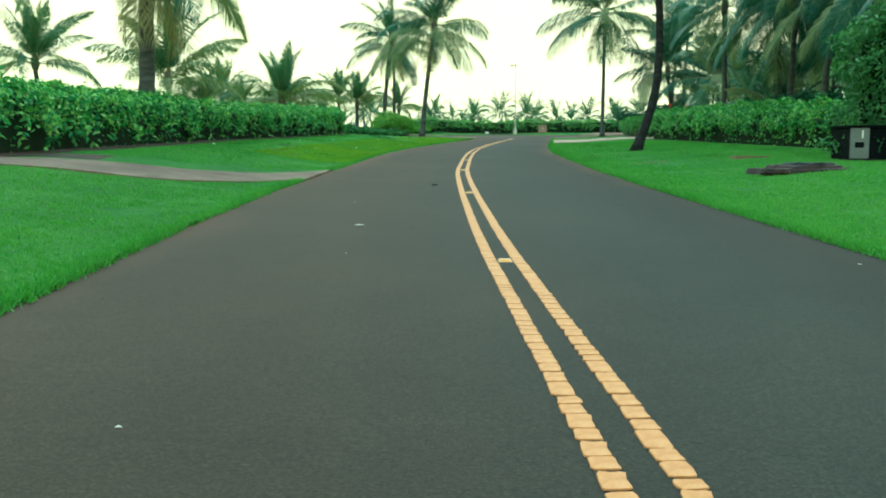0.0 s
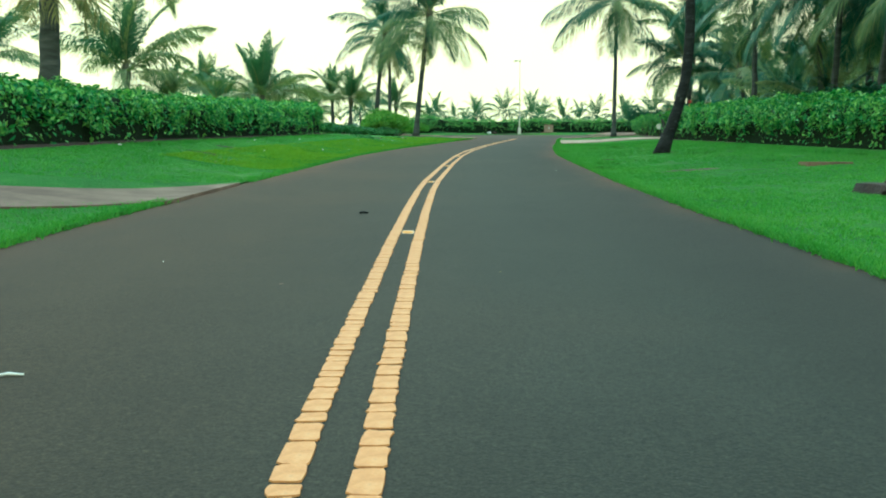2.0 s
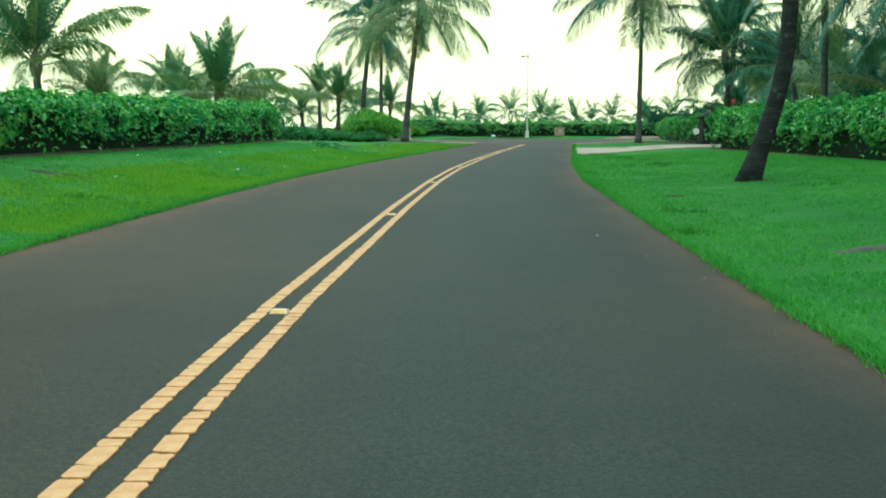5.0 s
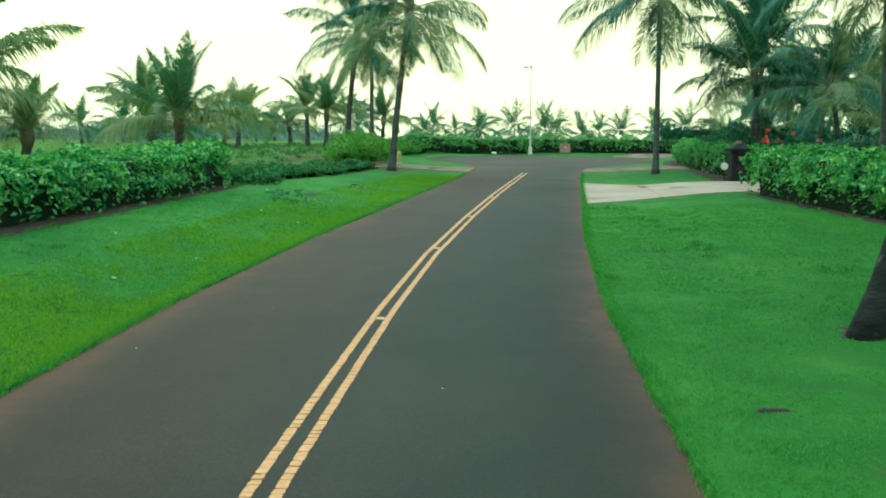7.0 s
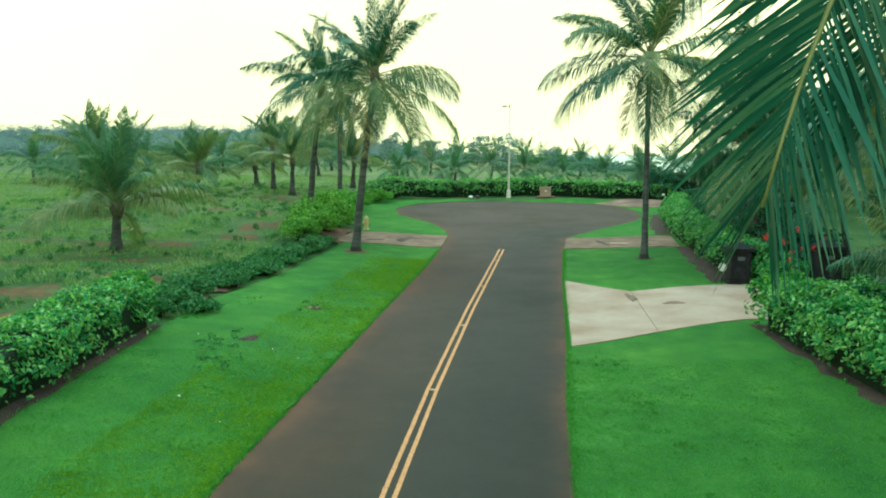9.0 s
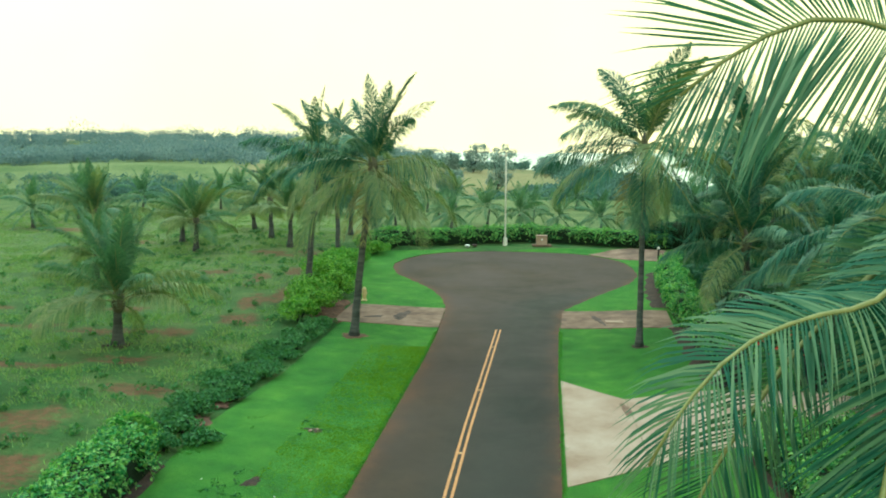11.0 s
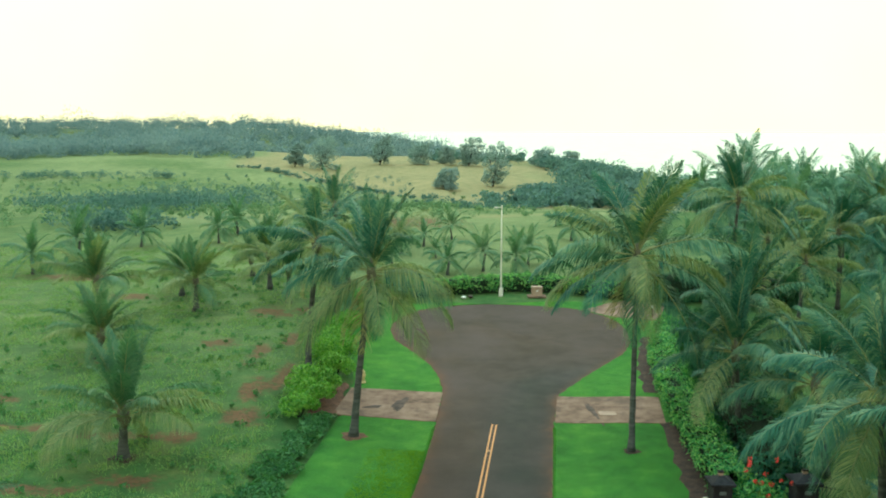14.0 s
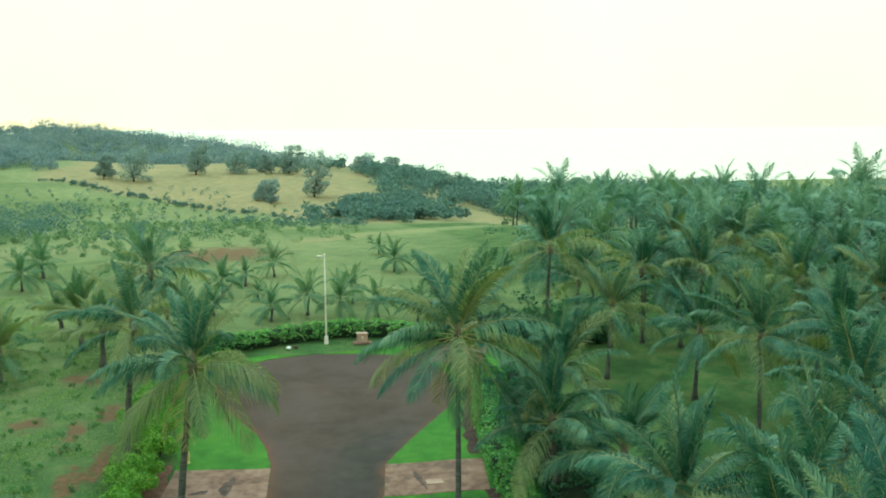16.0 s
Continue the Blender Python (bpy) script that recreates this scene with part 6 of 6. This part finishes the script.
# ---- grass ----
def blades(name, centres, height, width, per, material, label, seed, spread=0.03):
    """Short tufts: a few narrow bent blades at each centre."""
    rg = np.random.default_rng(seed)
    c = np.repeat(centres, per, axis=0)
    n = len(c)
    c = c + np.column_stack([rg.normal(0, spread, (n, 2)), np.zeros(n)])
    a = rg.uniform(0, 2 * np.pi, n)
    side = np.column_stack([np.cos(a), np.sin(a), np.zeros(n)])
    tip = np.column_stack([rg.normal(0, 0.55, n), rg.normal(0, 0.55, n), np.ones(n)]) * (height * rg.uniform(0.5, 1.2, n))[:, None]
    v = np.empty((n, 3, 3))
    v[:, 0], v[:, 1], v[:, 2] = c - side * width * 0.5, c + side * width * 0.5, c + tip
    return solid(name, raw(name, v.reshape(-1, 3), np.arange(n * 3).reshape(-1, 3)), material, label, "grass", "stuff")


def lawn_tufts(side, count, y0, y1, reach, seed, edge=False):
    rg = np.random.default_rng(seed)
    y = y0 + (y1 - y0) * rg.random(count) ** 1.25
    e = np.interp(y, LEFT_Y if side < 0 else RIGHT_Y, LEFT_X if side < 0 else RIGHT_X)
    d = np.abs(rg.normal(0, 0.05, count)) - 0.07 if edge else reach * rg.random(count) ** 1.3
    x = e + side * d
    drive = (side < 0) & (y > 16.4 - 0.95 * d) & (y < 20.2 - 1.25 * d + 0.09 * d * d)
    ok = ~drive & ((x > -7.0) | (y < 15)) & (x < 12)
    x, y = x[ok], y[ok]
    return np.column_stack([x, y, lie(x, y) + np.where(np.abs(road_gap(x, y)) < 0.01, 0.005, 0.022)])


def clumped(p):
    """Thin the tufts here and there, so that the thatch shows."""
    return p[wobble(p, 0.8, 2.0) + 0.8 * wobble(p, 2.7, 6.0) + 0.5 * wobble(p, 6.1, 1.0) > -1.0]


MOWN = "short bright green mown grass"
blades("verge_grass", clumped(lawn_tufts(-1, 42000, 2.0, 48, 5.5, 1)), 0.04, 0.013, 5, GRASS, MOWN, 2)
blades("verge_grass", clumped(lawn_tufts(1, 60000, 4.0, 48, 8.0, 3)), 0.038, 0.014, 5, GRASS, MOWN, 4)
rg0 = np.random.default_rng(41)
lime = lawn_tufts(-1, 60000, 24.0, 66, 2.6, 31)
lime = lime[wobble(lime, 0.45, 7.0) + 0.6 * wobble(lime, 1.6, 3.0) + 0.35 * wobble(lime, 5.0, 1.0) + rg0.normal(0, 0.55, len(lime)) > -0.2]
blades("lime_grass", lime + np.array([0, 0, 0.004]), 0.05, 0.019, 4, LIME_GRASS, "yellowish lime grass in patches on the verge", 32)
clover = np.concatenate([lawn_tufts(-1, 4000, 27.0, 60, 5.5, 21), lawn_tufts(1, 7000, 24.0, 50, 8.0, 22)])
clover = clover[wobble(clover, 1.1, 4.0) + 0.7 * wobble(clover, 3.1, 9.0) > 0.62]
blades("coarse_grass", clover, 0.085, 0.02, 7, COARSE_GRASS, "coarse darker tufts in the mown verge", 23, 0.05)
blades("edge_grass", np.concatenate([lawn_tufts(-1, 9000, 1.0, 69, 1, 5, True), lawn_tufts(1, 8000, 3.0, 69, 1, 6, True)]), 0.06, 0.014, 5, GRASS, "ragged grass along the asphalt's edge", 7)
rg = np.random.default_rng(55)
fx, fy = rg.uniform(-48, -5.5, 120000), 38 + 82 * rg.random(120000) ** 1.2
flat = np.column_stack([fx, fy, np.zeros(len(fx))])
ok = (road_gap(fx, fy) < -5.6) & (bareness(fx, fy) < 0.4) & (wobble(flat, 0.7, 5.0) + 0.6 * wobble(flat, 2.0, 2.0) + rg.normal(0, 0.6, len(fx)) > -0.1) & (fx > 6 - 0.62 * fy)
fx, fy = fx[ok], fy[ok]
blades("field_grass", np.column_stack([fx, fy, lie(fx, fy) - 0.02]), 0.18, 0.04, 4, WILD_GRASS, "rough tufted grass across the field", 8, 0.12)
weeds = [(wx, wy, rng.uniform(0.15, 0.4), rng.uniform(0.12, 0.35)) for wx, wy in zip(rng.uniform(-26, -5.5, 420), rng.uniform(42, 104, 420)) if road_gap(np.float64(wx), np.float64(wy)) < -6]
lawn_weeds = [(-3.4 + rng.normal(0, 0.35), 46.5 + rng.uniform(0, 4), rng.uniform(0.08, 0.2), rng.uniform(0.05, 0.1)) for _ in range(26)] + [(-1.7 + rng.normal(0, 0.35), 54.4 + rng.normal(0, 0.3), 0.1, 0.08) for _ in range(9)]
scatter("lawn_weeds", lawn_weeds, SHRUB_LEAF, "dark weeds in the mown verge", 0.08, 15, 17, "weeds")
scatter("field_weeds", weeds, SHRUB_LEAF, "low leafy weeds among the rough grass", 0.16, 24, 15, "weeds")


# ---- the double yellow line, laid in cracked blocks ----
def block_shape(length, seed):
    rg = np.random.default_rng(seed)
    w, h = 0.0435, length / 2
    ring = [(-w + 0.011, -h), (w - 0.011, -h), (w, -h + 0.011), (w, 0), (w, h - 0.011), (w - 0.011, h), (0, h), (-w + 0.011, h), (-w, h - 0.011), (-w, 0), (-w, -h + 0.011)]
    ring = [(x + rg.normal(0, 0.003), y + rg.normal(0, 0.0035)) for x, y in ring]
    n = len(ring)
    V = [(x, y, 0.006) for x, y in ring] + [(x * 1.02, y * 1.01, 0.0005) for x, y in ring]
    return V, [tuple(range(n))] + [(i, (i + 1) % n, n + (i + 1) % n, n + i) for i in range(n)][0:0], [(i + n, (i + 1) % n + n, (i + 1) % n, i) for i in range(n)]


def block_mesh(length, seed):
    V, top, sides = block_shape(length, seed)
    me = bpy.data.meshes.new("paint_block")
    me.from_pydata(V, [], top + sides)
    me.materials.append(YELLOW)
    return me


LENGTHS = [0.07, 0.085, 0.1, 0.115, 0.13, 0.15, 0.17]
BLOCKS = [block_mesh(ln, 900 + i) for i, ln in enumerate(LENGTHS)]
rg = np.random.default_rng(3)
for off, nm in ((-0.104, "centre_line_1"), (0.104, "centre_line_2")):
    line = tagged(new(nm), "yellow painted line cracked into short blocks", "road marking", "", "structure")
    V, F, y = [], [], 0.4
    while y < 69.4:
        pick = int(rg.integers(len(LENGTHS)))
        ln = LENGTHS[pick]
        yc = y + ln / 2
        xc = float(np.interp(yc, LINE_Y, LINE_X))
        slope = float(np.interp(yc + 0.8, LINE_Y, LINE_X) - np.interp(yc - 0.8, LINE_Y, LINE_X)) / 1.6
        turn = -math.atan(slope) + rg.normal(0, 0.03)
        xc += off
        m = Matrix.Translation((xc + rg.normal(0, 0.0015), yc, SLOPE * yc + 0.001)) @ Euler((math.atan(SLOPE), 0, turn)).to_matrix().to_4x4()
        if y < 19.5:
            ob = part("paint_block", BLOCKS[pick], None, line)
            ob.matrix_local = m
        else:
            v, top, sides = block_shape(ln, 900 + pick)
            k = len(V)
            V += [tuple(m @ Vector(p)) for p in v]
            F += [tuple(i + k for i in f) for f in top + sides]
        y += ln + rg.choice([0.005, 0.009, 0.013, 0.018])
    me = bpy.data.meshes.new("paint_blocks")
    me.from_pydata(V, [], F)
    me.materials.append(YELLOW)
    rest = new("paint_blocks", me)
    rest.parent = line
    tagged(rest, "", "", "", "stuff")
